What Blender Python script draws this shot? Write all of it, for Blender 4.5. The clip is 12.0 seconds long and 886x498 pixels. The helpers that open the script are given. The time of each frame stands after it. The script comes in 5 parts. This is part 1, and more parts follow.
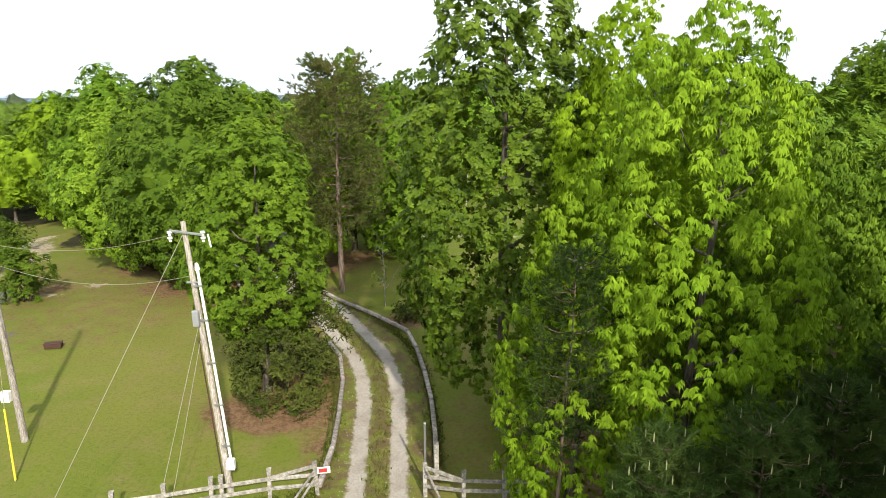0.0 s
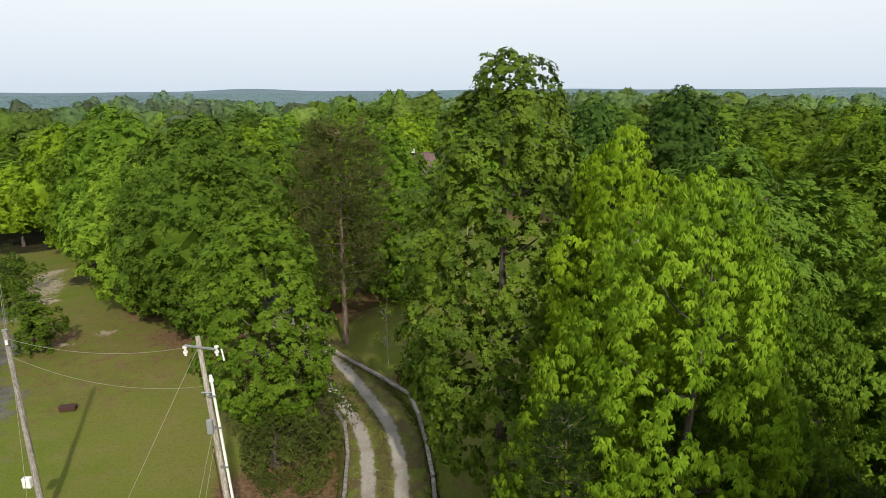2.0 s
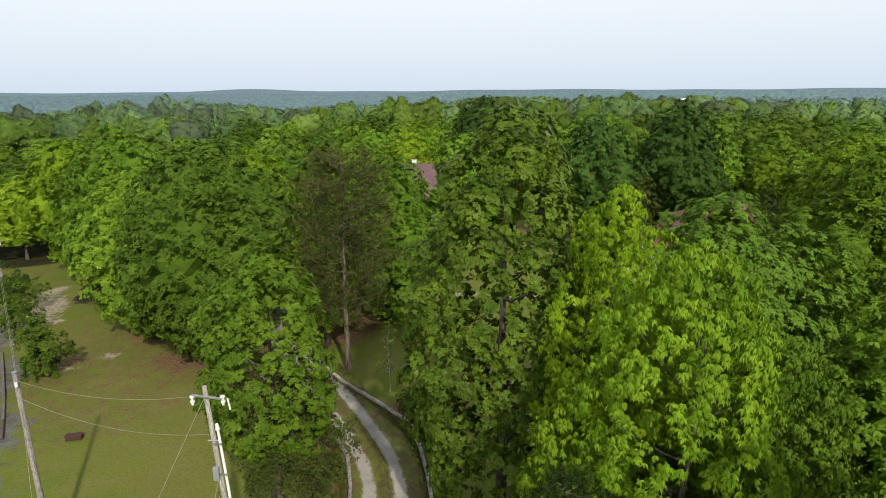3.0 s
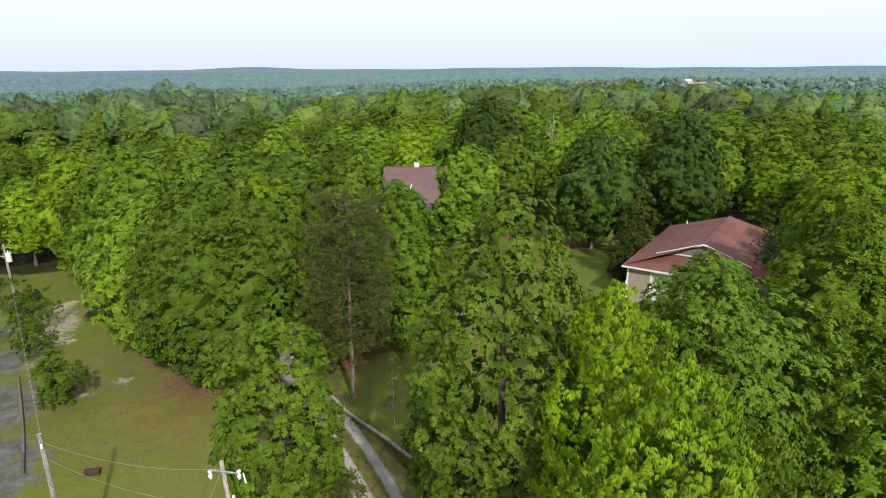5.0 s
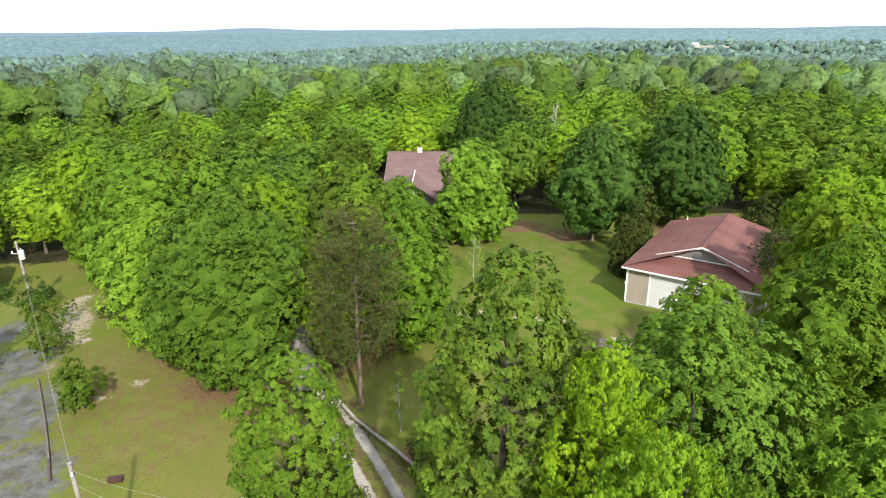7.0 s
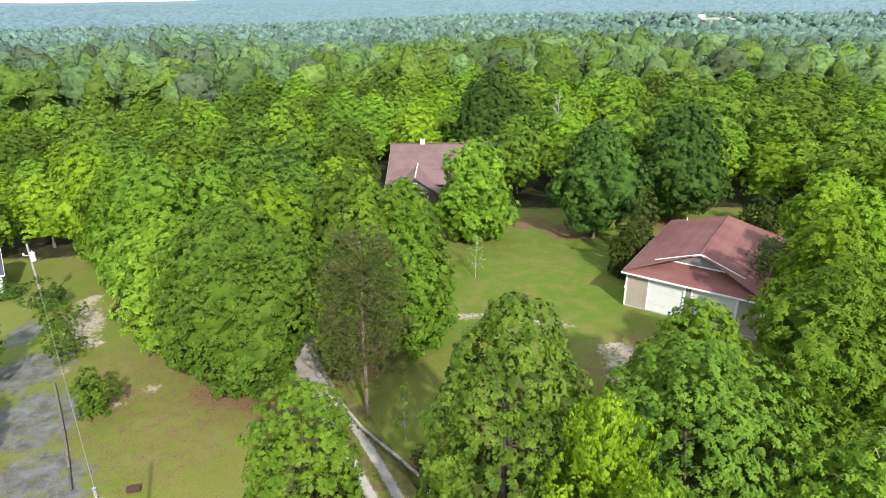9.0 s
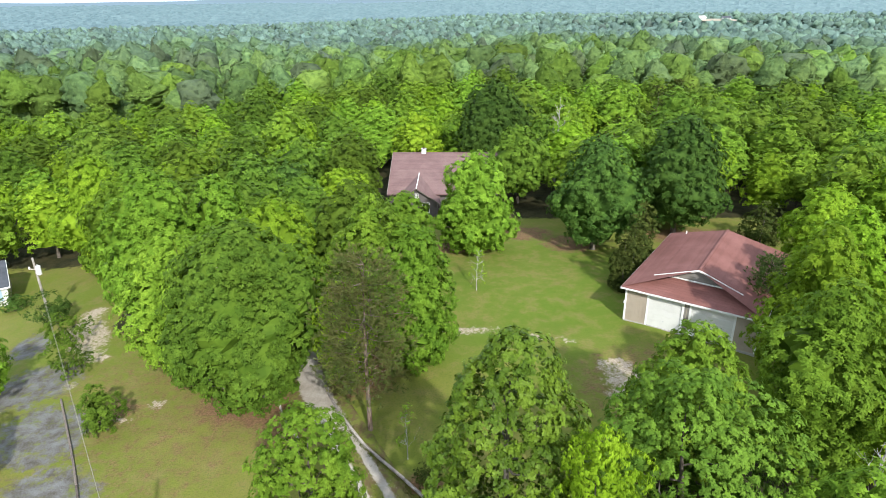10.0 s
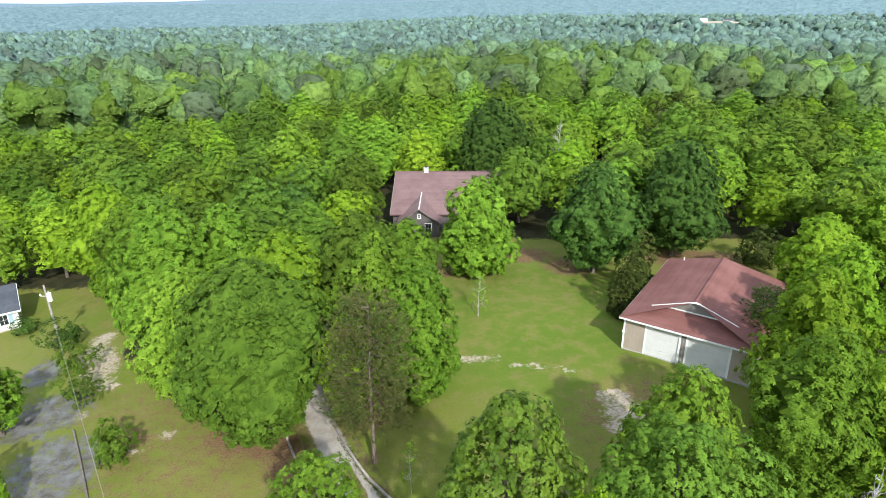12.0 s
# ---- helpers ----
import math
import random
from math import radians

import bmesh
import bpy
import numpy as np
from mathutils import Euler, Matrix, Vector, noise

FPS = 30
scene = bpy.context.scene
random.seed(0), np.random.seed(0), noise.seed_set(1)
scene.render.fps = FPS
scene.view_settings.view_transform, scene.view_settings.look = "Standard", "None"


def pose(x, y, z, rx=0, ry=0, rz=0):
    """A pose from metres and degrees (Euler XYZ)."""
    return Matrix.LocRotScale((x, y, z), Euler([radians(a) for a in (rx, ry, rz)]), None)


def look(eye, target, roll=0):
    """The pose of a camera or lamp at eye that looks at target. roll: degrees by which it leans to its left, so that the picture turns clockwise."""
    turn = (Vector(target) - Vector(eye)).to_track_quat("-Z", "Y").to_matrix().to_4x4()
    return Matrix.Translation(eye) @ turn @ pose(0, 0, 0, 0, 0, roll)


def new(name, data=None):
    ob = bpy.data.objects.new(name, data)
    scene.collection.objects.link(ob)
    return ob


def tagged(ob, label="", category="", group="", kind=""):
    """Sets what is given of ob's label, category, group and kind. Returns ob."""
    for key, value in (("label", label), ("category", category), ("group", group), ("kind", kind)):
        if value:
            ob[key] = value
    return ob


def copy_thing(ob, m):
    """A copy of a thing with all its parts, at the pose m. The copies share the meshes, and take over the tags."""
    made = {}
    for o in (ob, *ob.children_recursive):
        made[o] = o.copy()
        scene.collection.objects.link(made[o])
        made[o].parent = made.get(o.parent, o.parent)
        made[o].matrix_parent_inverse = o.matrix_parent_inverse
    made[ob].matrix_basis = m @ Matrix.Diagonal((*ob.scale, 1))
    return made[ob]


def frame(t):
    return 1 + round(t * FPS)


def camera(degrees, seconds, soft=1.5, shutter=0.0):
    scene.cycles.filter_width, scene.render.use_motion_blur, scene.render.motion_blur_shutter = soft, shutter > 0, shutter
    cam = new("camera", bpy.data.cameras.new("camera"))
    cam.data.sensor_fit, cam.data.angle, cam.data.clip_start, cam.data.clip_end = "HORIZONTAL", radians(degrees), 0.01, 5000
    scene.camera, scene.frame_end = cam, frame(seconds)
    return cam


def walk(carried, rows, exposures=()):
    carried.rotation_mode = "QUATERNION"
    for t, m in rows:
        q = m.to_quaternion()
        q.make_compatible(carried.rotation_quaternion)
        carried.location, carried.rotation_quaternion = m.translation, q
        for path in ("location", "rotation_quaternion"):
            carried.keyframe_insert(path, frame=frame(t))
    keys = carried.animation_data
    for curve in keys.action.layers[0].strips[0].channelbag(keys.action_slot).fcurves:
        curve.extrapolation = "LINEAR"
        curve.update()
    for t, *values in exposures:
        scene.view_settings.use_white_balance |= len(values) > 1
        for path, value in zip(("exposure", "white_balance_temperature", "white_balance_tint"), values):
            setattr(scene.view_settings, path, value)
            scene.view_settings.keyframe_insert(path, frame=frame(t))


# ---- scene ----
cam = camera(71.7, 12.0, soft=0.5)
METRES, EYE, TILT, LEAN, TURN = 21.0, 12.7, -14.0, 0.35, 0.0
ROWS = [
    (0.0, 0.0, 0.0, 0.0, 0.0, 0.0, -0.0),
    (0.5, 0.0008, -0.0125, 0.0431, 0.03, -0.16, -0.02),
    (1.0, 0.0017, -0.0241, 0.0879, 0.08, -0.32, -0.03),
    (1.5, 0.0011, -0.0367, 0.1375, 0.1, -0.48, -0.02),
    (2.0, 0.0008, -0.0479, 0.1844, 0.15, -0.5, -0.03),
    (2.5, 0.0006, -0.0575, 0.2258, 0.21, -0.48, -0.06),
    (3.0, 0.0001, -0.0678, 0.2666, 0.24, -0.5, -0.06),
    (3.2, -0.0001, -0.0723, 0.2842, 0.259, -0.5, -0.063),
    (4.8, -0.0015, -0.1085, 0.4249, 0.411, -2.44, -0.087),
    (5.0, -0.0017, -0.113, 0.4425, 0.43, -2.46, -0.09),
    (5.5, -0.0022, -0.1243, 0.4862, 0.49, -2.96, -0.11),
    (6.0, -0.0034, -0.1355, 0.5286, 0.58, -5.16, -0.11),
    (6.5, -0.0049, -0.1453, 0.5664, 0.62, -5.2, -0.1),
    (7.0, -0.0062, -0.1547, 0.6035, 0.67, -5.81, -0.09),
    (7.2, -0.0067, -0.158, 0.618, 0.688, -6.4, -0.087),
    (8.8, -0.0105, -0.1842, 0.7338, 0.832, -8.34, -0.063),
    (9.0, -0.011, -0.1875, 0.7483, 0.85, -8.34, -0.06),
    (9.5, -0.0121, -0.1965, 0.7846, 0.89, -8.34, -0.07),
    (10.0, -0.0132, -0.2062, 0.8209, 0.93, -8.36, -0.07),
    (10.5, -0.0141, -0.2159, 0.8577, 0.97, -8.36, -0.06),
    (11.0, -0.0148, -0.2258, 0.894, 1.0, -8.37, -0.08),
    (11.5, -0.0158, -0.2363, 0.9303, 1.03, -8.39, -0.08),
    (12.0, -0.0167, -0.2471, 0.9686, 1.07, -8.4, -0.08),
]
EXPOSURES = [(0.0, 0.26, 6650, 10), (1.5, -0.4, 6620, 10), (2.5, -0.48, 6500, 10), (3.2, -0.46, 6450, 10), (5.0, -0.28, 6350, 10), (5.5, -0.2, 6320, 10), (6.5, 0.24, 6250, 10), (9.0, 0.46, 6050, 9.5), (12.0, 0.42, 5850, 9)]
walk(cam, [(t, pose(0, 0, EYE, TILT, LEAN, TURN) @ pose(METRES * x, METRES * y, METRES * z, 90 + pitch, roll, yaw)) for t, x, y, z, yaw, pitch, roll in ROWS], EXPOSURES)

# ---- light ----
SUN_ELEV, SUN_SIDE = 35.0, (0.325, -0.946)
world = bpy.data.worlds.new("sky")
scene.world = world
world.use_nodes = True
wn, wl = world.node_tree.nodes, world.node_tree.links
wn.clear()
sky = wn.new("ShaderNodeTexSky")
sky.sky_type = "NISHITA"
sky.sun_disc = False
sky.sun_elevation = radians(SUN_ELEV)
sky.sun_rotation = math.atan2(SUN_SIDE[0], SUN_SIDE[1])
sky.altitude, sky.air_density, sky.dust_density, sky.ozone_density = 100, 1.0, 4.0, 1.5
veil = wn.new("ShaderNodeMix")
veil.data_type = "RGBA"
veil.inputs[0].default_value = 0.85
way_up = wn.new("ShaderNodeSeparateXYZ")
wl.new(wn.new("ShaderNodeTexCoord").outputs["Generated"], way_up.inputs[0])
thin = wn.new("ShaderNodeMapRange")
for _i, _v in zip((1, 2, 3, 4), (0.0, 0.16, 0.0, 1.0)):
    thin.inputs[_i].default_value = _v
wl.new(way_up.outputs[2], thin.inputs[0])
cloud = wn.new("ShaderNodeMix")
cloud.data_type = "RGBA"
cloud.inputs[6].default_value, cloud.inputs[7].default_value = (8.3, 9.5, 10.9, 1), (11.0, 11.5, 11.8, 1)
wl.new(thin.outputs[0], cloud.inputs[0])
high = wn.new("ShaderNodeMapRange")
for _i, _v in zip((1, 2, 3, 4), (0.25, 1.0, 0.0, 1.0)):
    high.inputs[_i].default_value = _v
wl.new(way_up.outputs[2], high.inputs[0])
zenith = wn.new("ShaderNodeMix")
zenith.data_type = "RGBA"
zenith.inputs[7].default_value = (6.6, 7.6, 8.8, 1)
wl.new(high.outputs[0], zenith.inputs[0])
wl.new(cloud.outputs[2], zenith.inputs[6])
wl.new(zenith.outputs[2], veil.inputs[7])
wl.new(sky.outputs[0], veil.inputs[6])
back = wn.new("ShaderNodeBackground")
back.inputs[1].default_value = 0.13
wl.new(veil.outputs[2], back.inputs[0])
wout = wn.new("ShaderNodeOutputWorld")
wl.new(back.outputs[0], wout.inputs[0])

sun = new("sun", bpy.data.lights.new("sun", "SUN"))
sun.data.energy, sun.data.angle, sun.data.color = 5.0, radians(1.5), (1.0, 0.94, 0.82)
_s = Vector((SUN_SIDE[0], SUN_SIDE[1], math.tan(radians(SUN_ELEV)))).normalized()
sun.matrix_world = look(_s * 200, (0, 0, 0))
scene.view_settings.exposure = 0.0


# ---- materials ----
class Nodes:
    """A small material builder."""

    def __init__(self, name):
        self.mat = bpy.data.materials.new(name)
        self.mat.use_nodes = True
        self.n, self.l = self.mat.node_tree.nodes, self.mat.node_tree.links
        self.n.clear()
        self.out = self.n.new("ShaderNodeOutputMaterial")

    def put(self, socket, value):
        if isinstance(value, bpy.types.NodeSocket):
            self.l.new(value, socket)
        elif value is not None:
            socket.default_value = value

    def coords(self):
        return self.n.new("ShaderNodeNewGeometry").outputs["Position"]

    def local(self):
        return self.n.new("ShaderNodeTexCoord").outputs["Object"]

    def noise(self, vec, scale, detail=4.0, rough=0.55, stretch=None):
        if stretch:
            m = self.n.new("ShaderNodeMapping")
            m.inputs["Scale"].default_value = stretch
            self.l.new(vec, m.inputs[0])
            vec = m.outputs[0]
        t = self.n.new("ShaderNodeTexNoise")
        self.l.new(vec, t.inputs["Vector"])
        t.inputs["Scale"].default_value, t.inputs["Detail"].default_value, t.inputs["Roughness"].default_value = scale, detail, rough
        return t.outputs["Fac"]

    def ramp(self, fac, lo, hi, a=0.0, b=1.0):
        m = self.n.new("ShaderNodeMapRange")
        m.interpolation_type = "SMOOTHSTEP"
        self.put(m.inputs[0], fac)
        for i, v in zip((1, 2, 3, 4), (lo, hi, a, b)):
            m.inputs[i].default_value = v
        return m.outputs[0]

    def math(self, op, a, b=None):
        m = self.n.new("ShaderNodeMath")
        m.operation = op
        self.put(m.inputs[0], a)
        self.put(m.inputs[1], b)
        return m.outputs[0]

    def mix(self, fac, a, b, mode="MIX"):
        m = self.n.new("ShaderNodeMix")
        m.data_type, m.blend_type = "RGBA", mode
        self.put(m.inputs[0], fac)
        self.put(m.inputs[6], a if not isinstance(a, tuple) else (*a, 1))
        self.put(m.inputs[7], b if not isinstance(b, tuple) else (*b, 1))
        return m.outputs[2]

    def attr(self, name):
        a = self.n.new("ShaderNodeAttribute")
        a.attribute_name = name
        return a.outputs["Fac"]

    def bump(self, height, strength, distance):
        b = self.n.new("ShaderNodeBump")
        b.inputs["Strength"].default_value, b.inputs["Distance"].default_value = strength, distance
        self.l.new(height, b.inputs["Height"])
        return b.outputs[0]

    def surface(self, colour, rough=0.8, metal=0.0, normal=None, spec=0.5):
        p = self.n.new("ShaderNodeBsdfPrincipled")
        self.put(p.inputs["Base Color"], colour if not isinstance(colour, tuple) else (*colour, 1))
        self.put(p.inputs["Roughness"], rough)
        p.inputs["Metallic"].default_value = metal
        p.inputs["Specular IOR Level"].default_value = spec
        if normal:
            self.l.new(normal, p.inputs["Normal"])
        self.l.new(p.outputs[0], self.out.inputs[0])
        return self.mat


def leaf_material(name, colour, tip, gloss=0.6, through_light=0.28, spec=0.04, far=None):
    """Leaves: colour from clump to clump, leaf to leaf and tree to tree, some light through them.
    far: two bluer, paler colours that paint distance haze onto a joined wood, weighted tree by tree."""
    k = Nodes(name)
    geo = k.n.new("ShaderNodeNewGeometry")
    info = k.n.new("ShaderNodeObjectInfo")
    big = k.noise(k.local(), 0.8, 2.0)
    fac = k.ramp(big, 0.36, 0.64)
    c = k.mix(fac, colour, tip)
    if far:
        c = k.mix(k.attr("haze_tint"), c, k.mix(fac, *far))
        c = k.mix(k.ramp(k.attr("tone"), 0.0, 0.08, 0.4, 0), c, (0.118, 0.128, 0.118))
    h = k.n.new("ShaderNodeHueSaturation")
    k.l.new(c, h.inputs["Color"])
    whole = k.attr("tone") if far else info.outputs["Random"]
    value = k.math("MULTIPLY", k.ramp(geo.outputs["Random Per Island"], 0, 1, 0.8, 1.2), k.ramp(whole, 0, 1, 0.74, 1.18) if far else k.ramp(whole, 0, 1, 0.76, 1.24))
    k.l.new(value, h.inputs["Value"])
    k.l.new(k.ramp(k.math("FRACT", k.math("MULTIPLY", whole, 7.3)), 0, 1, 0.492, 0.506), h.inputs["Hue"])
    c = h.outputs[0]
    p = k.n.new("ShaderNodeBsdfPrincipled")
    k.l.new(c, p.inputs["Base Color"])
    p.inputs["Roughness"].default_value = gloss
    p.inputs["Specular IOR Level"].default_value = spec
    if far:
        k.l.new(k.bump(k.noise(k.coords(), 1.3, 5.0, 0.7), 0.9, 0.9), p.inputs["Normal"])
    t = k.n.new("ShaderNodeBsdfTranslucent")
    k.l.new(k.mix(0.5, c, (tip[0] * 1.5, tip[1] * 1.35, tip[2])), t.inputs["Color"])
    m = k.n.new("ShaderNodeMixShader")
    m.inputs[0].default_value = through_light
    k.l.new(p.outputs[0], m.inputs[1])
    k.l.new(t.outputs[0], m.inputs[2])
    k.l.new(m.outputs[0], k.out.inputs[0])
    return k.mat


LEAF_BRIGHT = leaf_material("hickory_leaf", (0.104, 0.185, 0.010), (0.178, 0.282, 0.017), through_light=0.23)
LEAF_GOLD = leaf_material("young_hickory_leaf", (0.175, 0.312, 0.012), (0.260, 0.421, 0.020), through_light=0.23)
LEAF_OAK = leaf_material("oak_leaf", (0.062, 0.111, 0.012), (0.103, 0.169, 0.018), through_light=0.17)
LEAF_FRESH = leaf_material("maple_leaf", (0.087, 0.158, 0.013), (0.149, 0.243, 0.021), through_light=0.19)
LEAF_DARK = leaf_material("sweetgum_leaf", (0.056, 0.092, 0.008), (0.116, 0.170, 0.015), gloss=0.42, spec=0.09, through_light=0.17)
LEAF_DEEP = leaf_material("water_oak_leaf", (0.038, 0.074, 0.013), (0.066, 0.117, 0.019), through_light=0.13)
LEAF_CEDAR = leaf_material("cedar_spray", (0.034, 0.050, 0.010), (0.062, 0.078, 0.016), gloss=0.7, through_light=0.1)
LEAF_PINE = leaf_material("pine_needle", (0.033, 0.062, 0.014), (0.057, 0.086, 0.020), gloss=0.5, through_light=0.2)
LEAF_RUST = leaf_material("thin_pine_needle", (0.094, 0.142, 0.034), (0.156, 0.160, 0.052), gloss=0.6, through_light=0.32)
# far holds the leaf colours with blue distance haze painted in
LEAF_FAR = leaf_material("hazed_woodland_leaf", (0.096, 0.160, 0.024), (0.150, 0.236, 0.036), through_light=0.12, far=((0.122, 0.188, 0.162), (0.160, 0.236, 0.194)))


def bark_material(name, a, b):
    k = Nodes(name)
    v = k.local()
    ridges = k.noise(v, 9.0, 5.0, 0.65, (1, 1, 0.18))
    c = k.mix(k.ramp(ridges, 0.38, 0.66), a, b)
    c = k.mix(k.ramp(k.noise(v, 1.3, 2.0), 0.45, 0.7, 0, 0.5), c, (0.16, 0.16, 0.13))
    return k.surface(c, 0.92, normal=k.bump(ridges, 0.8, 0.03), spec=0.2)


BARK = bark_material("grey_bark", (0.045, 0.036, 0.028), (0.15, 0.125, 0.10))
BARK_LIMB = bark_material("pale_oak_bark", (0.12, 0.105, 0.085), (0.32, 0.29, 0.25))
BARK_PINE = bark_material("pine_bark", (0.085, 0.055, 0.04), (0.23, 0.17, 0.135))
BARK_PALE = bark_material("bare_pale_wood", (0.24, 0.22, 0.19), (0.42, 0.40, 0.36))


def lawn_colour(k, v):
    """Mown spring grass, thin in places, with dry thatch."""
    wide = k.noise(v, 0.09, 3.0)
    mid = k.noise(v, 0.6, 5.0, 0.65)
    fine = k.noise(v, 7.0, 6.0, 0.7)
    c = k.mix(k.ramp(wide, 0.35, 0.65), (0.123, 0.153, 0.019), (0.161, 0.160, 0.033))
    c = k.mix(k.ramp(mid, 0.44, 0.70, 0, 0.7), c, (0.185, 0.155, 0.054))
    c = k.mix(k.ramp(fine, 0.30, 0.55, 0.55, 0), c, (0.065, 0.096, 0.014))
    c = k.mix(k.math("MULTIPLY", k.attr("lush"), k.ramp(mid, 0.62, 0.40, 0.12, 0.6)), c, (0.079, 0.136, 0.012))
    return c, fine, mid


def ground_material():
    k = Nodes("lawn_and_woodland_floor")
    v = k.coords()
    c, fine, mid = lawn_colour(k, v)
    rag = k.math("MULTIPLY", k.math("SUBTRACT", k.noise(v, 1.1, 7.0, 0.68), 0.5), 1.1)
    # soil and litter under the trees
    litter = k.mix(k.ramp(k.noise(v, 5.0, 6.0, 0.7), 0.36, 0.64), (0.105, 0.050, 0.032), (0.215, 0.118, 0.076))
    c = k.mix(k.ramp(k.math("ADD", k.attr("litter"), k.math("MULTIPLY", rag, 1.5)), 0.40, 1.10, 0, 0.85), c, litter)
    # woodland litter, its colour pre-darkened for the shade of the closed wood
    darkened_floor = k.mix(k.ramp(mid, 0.35, 0.65), (0.020, 0.022, 0.008), (0.042, 0.037, 0.015))
    c = k.mix(k.ramp(k.math("ADD", k.attr("woods"), rag), 0.45, 0.75), c, darkened_floor)
    # bare pale sand
    sand = k.mix(k.ramp(fine, 0.35, 0.7), (0.300, 0.228, 0.158), (0.480, 0.425, 0.345))
    bits = k.math("MULTIPLY", k.math("SUBTRACT", k.noise(v, 3.2, 5.0, 0.75), 0.5), 1.8)
    c = k.mix(k.ramp(k.math("ADD", k.math("ADD", k.attr("sand"), k.math("MULTIPLY", rag, 1.7)), bits), 0.55, 1.1, 0, 0.92), c, sand)
    # grey crushed stone of the neighbour's yard
    grit = k.mix(k.ramp(k.math("ADD", k.math("MULTIPLY", k.noise(v, 9.0, 5.0, 0.75), 0.4), k.math("MULTIPLY", k.noise(v, 0.9, 5.0, 0.65), 0.6)), 0.36, 0.64), (0.078, 0.068, 0.053), (0.167, 0.165, 0.162))
    c = k.mix(k.ramp(k.math("ADD", k.attr("grit"), k.math("MULTIPLY", rag, 1.7)), 0.36, 0.85), c, grit)
    rough = k.math("ADD", k.math("MULTIPLY", fine, 0.7), mid)
    return k.surface(c, 0.95, normal=k.bump(rough, 0.7, 0.08), spec=0.15)


def drive_material():
    k = Nodes("gravel_drive")
    v = k.coords()
    c, fine, mid = lawn_colour(k, v)
    c = k.mix(k.ramp(k.noise(v, 1.6, 5.0, 0.65), 0.40, 0.60, 0, 0.85), c, (0.116, 0.078, 0.042))
    rag = k.math("MULTIPLY", k.math("SUBTRACT", k.noise(v, 2.6, 7.0, 0.72), 0.5), 1.7)
    stones = k.n.new("ShaderNodeTexVoronoi")
    stones.inputs["Scale"].default_value = 24.0
    k.l.new(v, stones.inputs["Vector"])
    bw = k.n.new("ShaderNodeRGBToBW")
    k.l.new(stones.outputs["Color"], bw.inputs[0])
    g = k.mix(bw.outputs[0], (0.290, 0.256, 0.216), (0.450, 0.408, 0.358))
    g = k.mix(k.ramp(k.noise(v, 0.8, 4.0), 0.42, 0.68, 0, 0.45), g, (0.184, 0.150, 0.112))
    c = k.mix(k.ramp(k.math("ADD", k.attr("wheel"), rag), 0.32, 0.80), c, g)
    return k.surface(c, 0.93, normal=k.bump(stones.outputs["Distance"], 0.6, 0.03), spec=0.2)


def wood_material(name, a, b, grain=(6, 6, 0.7)):
    k = Nodes(name)
    v = k.local()
    g = k.noise(v, 5.0, 6.0, 0.65, grain)
    c = k.mix(k.ramp(g, 0.35, 0.68), a, b)
    c = k.mix(k.ramp(k.noise(v, 1.1, 3.0), 0.45, 0.7, 0, 0.55), c, tuple(x * 0.62 for x in a))
    info = k.n.new("ShaderNodeObjectInfo")
    h = k.n.new("ShaderNodeHueSaturation")
    k.l.new(c, h.inputs["Color"])
    k.l.new(k.ramp(info.outputs["Random"], 0, 1, 0.75, 1.25), h.inputs["Value"])
    return k.surface(h.outputs[0], 0.88, normal=k.bump(g, 0.5, 0.012), spec=0.25)


def plain_material(name, colour, rough=0.6, metal=0.0, dirt=0.3, scale=2.0):
    """Paint, plastic or metal with weathering at two scales."""
    k = Nodes(name)
    v = k.local()
    soil = k.math("MULTIPLY", k.ramp(k.noise(v, scale, 5.0, 0.65), 0.42, 0.75), dirt)
    c = k.mix(soil, colour, tuple(x * 0.55 for x in colour))
    fine = k.noise(v, scale * 14, 3.0)
    return k.surface(c, k.ramp(fine, 0.3, 0.7, rough - 0.08, rough + 0.1), metal, k.bump(fine, 0.15, 0.004))


def shingle_material(name, a, b):
    k = Nodes(name)
    v = k.local()
    info = k.n.new("ShaderNodeObjectInfo")
    c = k.mix(k.ramp(k.noise(v, 0.35, 4.0, 0.6), 0.35, 0.68), a, b)
    c = k.mix(k.ramp(k.noise(v, 14.0, 4.0, 0.7), 0.4, 0.7, 0, 0.55), c, tuple(x * 0.5 for x in a))
    tabs = k.n.new("ShaderNodeNewGeometry").outputs["Random Per Island"]
    h = k.n.new("ShaderNodeHueSaturation")
    k.l.new(c, h.inputs["Color"])
    k.l.new(k.ramp(k.math("FRACT", k.math("ADD", tabs, info.outputs["Random"])), 0, 1, 0.94, 1.05), h.inputs["Value"])
    return k.surface(h.outputs[0], 0.9, normal=k.bump(k.noise(v, 30.0, 3.0), 0.5, 0.01), spec=0.2)


GROUND = ground_material()
DRIVE = drive_material()
POLE_WOOD = wood_material("weathered_pole_wood", (0.20, 0.17, 0.14), (0.42, 0.385, 0.35))
FENCE_WOOD = wood_material("weathered_fence_wood", (0.17, 0.155, 0.135), (0.40, 0.375, 0.34), (1.6, 1.6, 1.6))
TIMBER = wood_material("grey_landscape_timber", (0.19, 0.165, 0.145), (0.42, 0.375, 0.34), (1.6, 1.6, 1.6))
DARK_TIMBER = wood_material("dark_wet_timber", (0.08, 0.065, 0.055), (0.20, 0.165, 0.14), (5, 5, 5))
PVC = plain_material("white_conduit", (0.78, 0.78, 0.76), 0.4, 0, 0.25)
STEEL = plain_material("galvanised_steel", (0.42, 0.43, 0.44), 0.42, 0.8, 0.35)
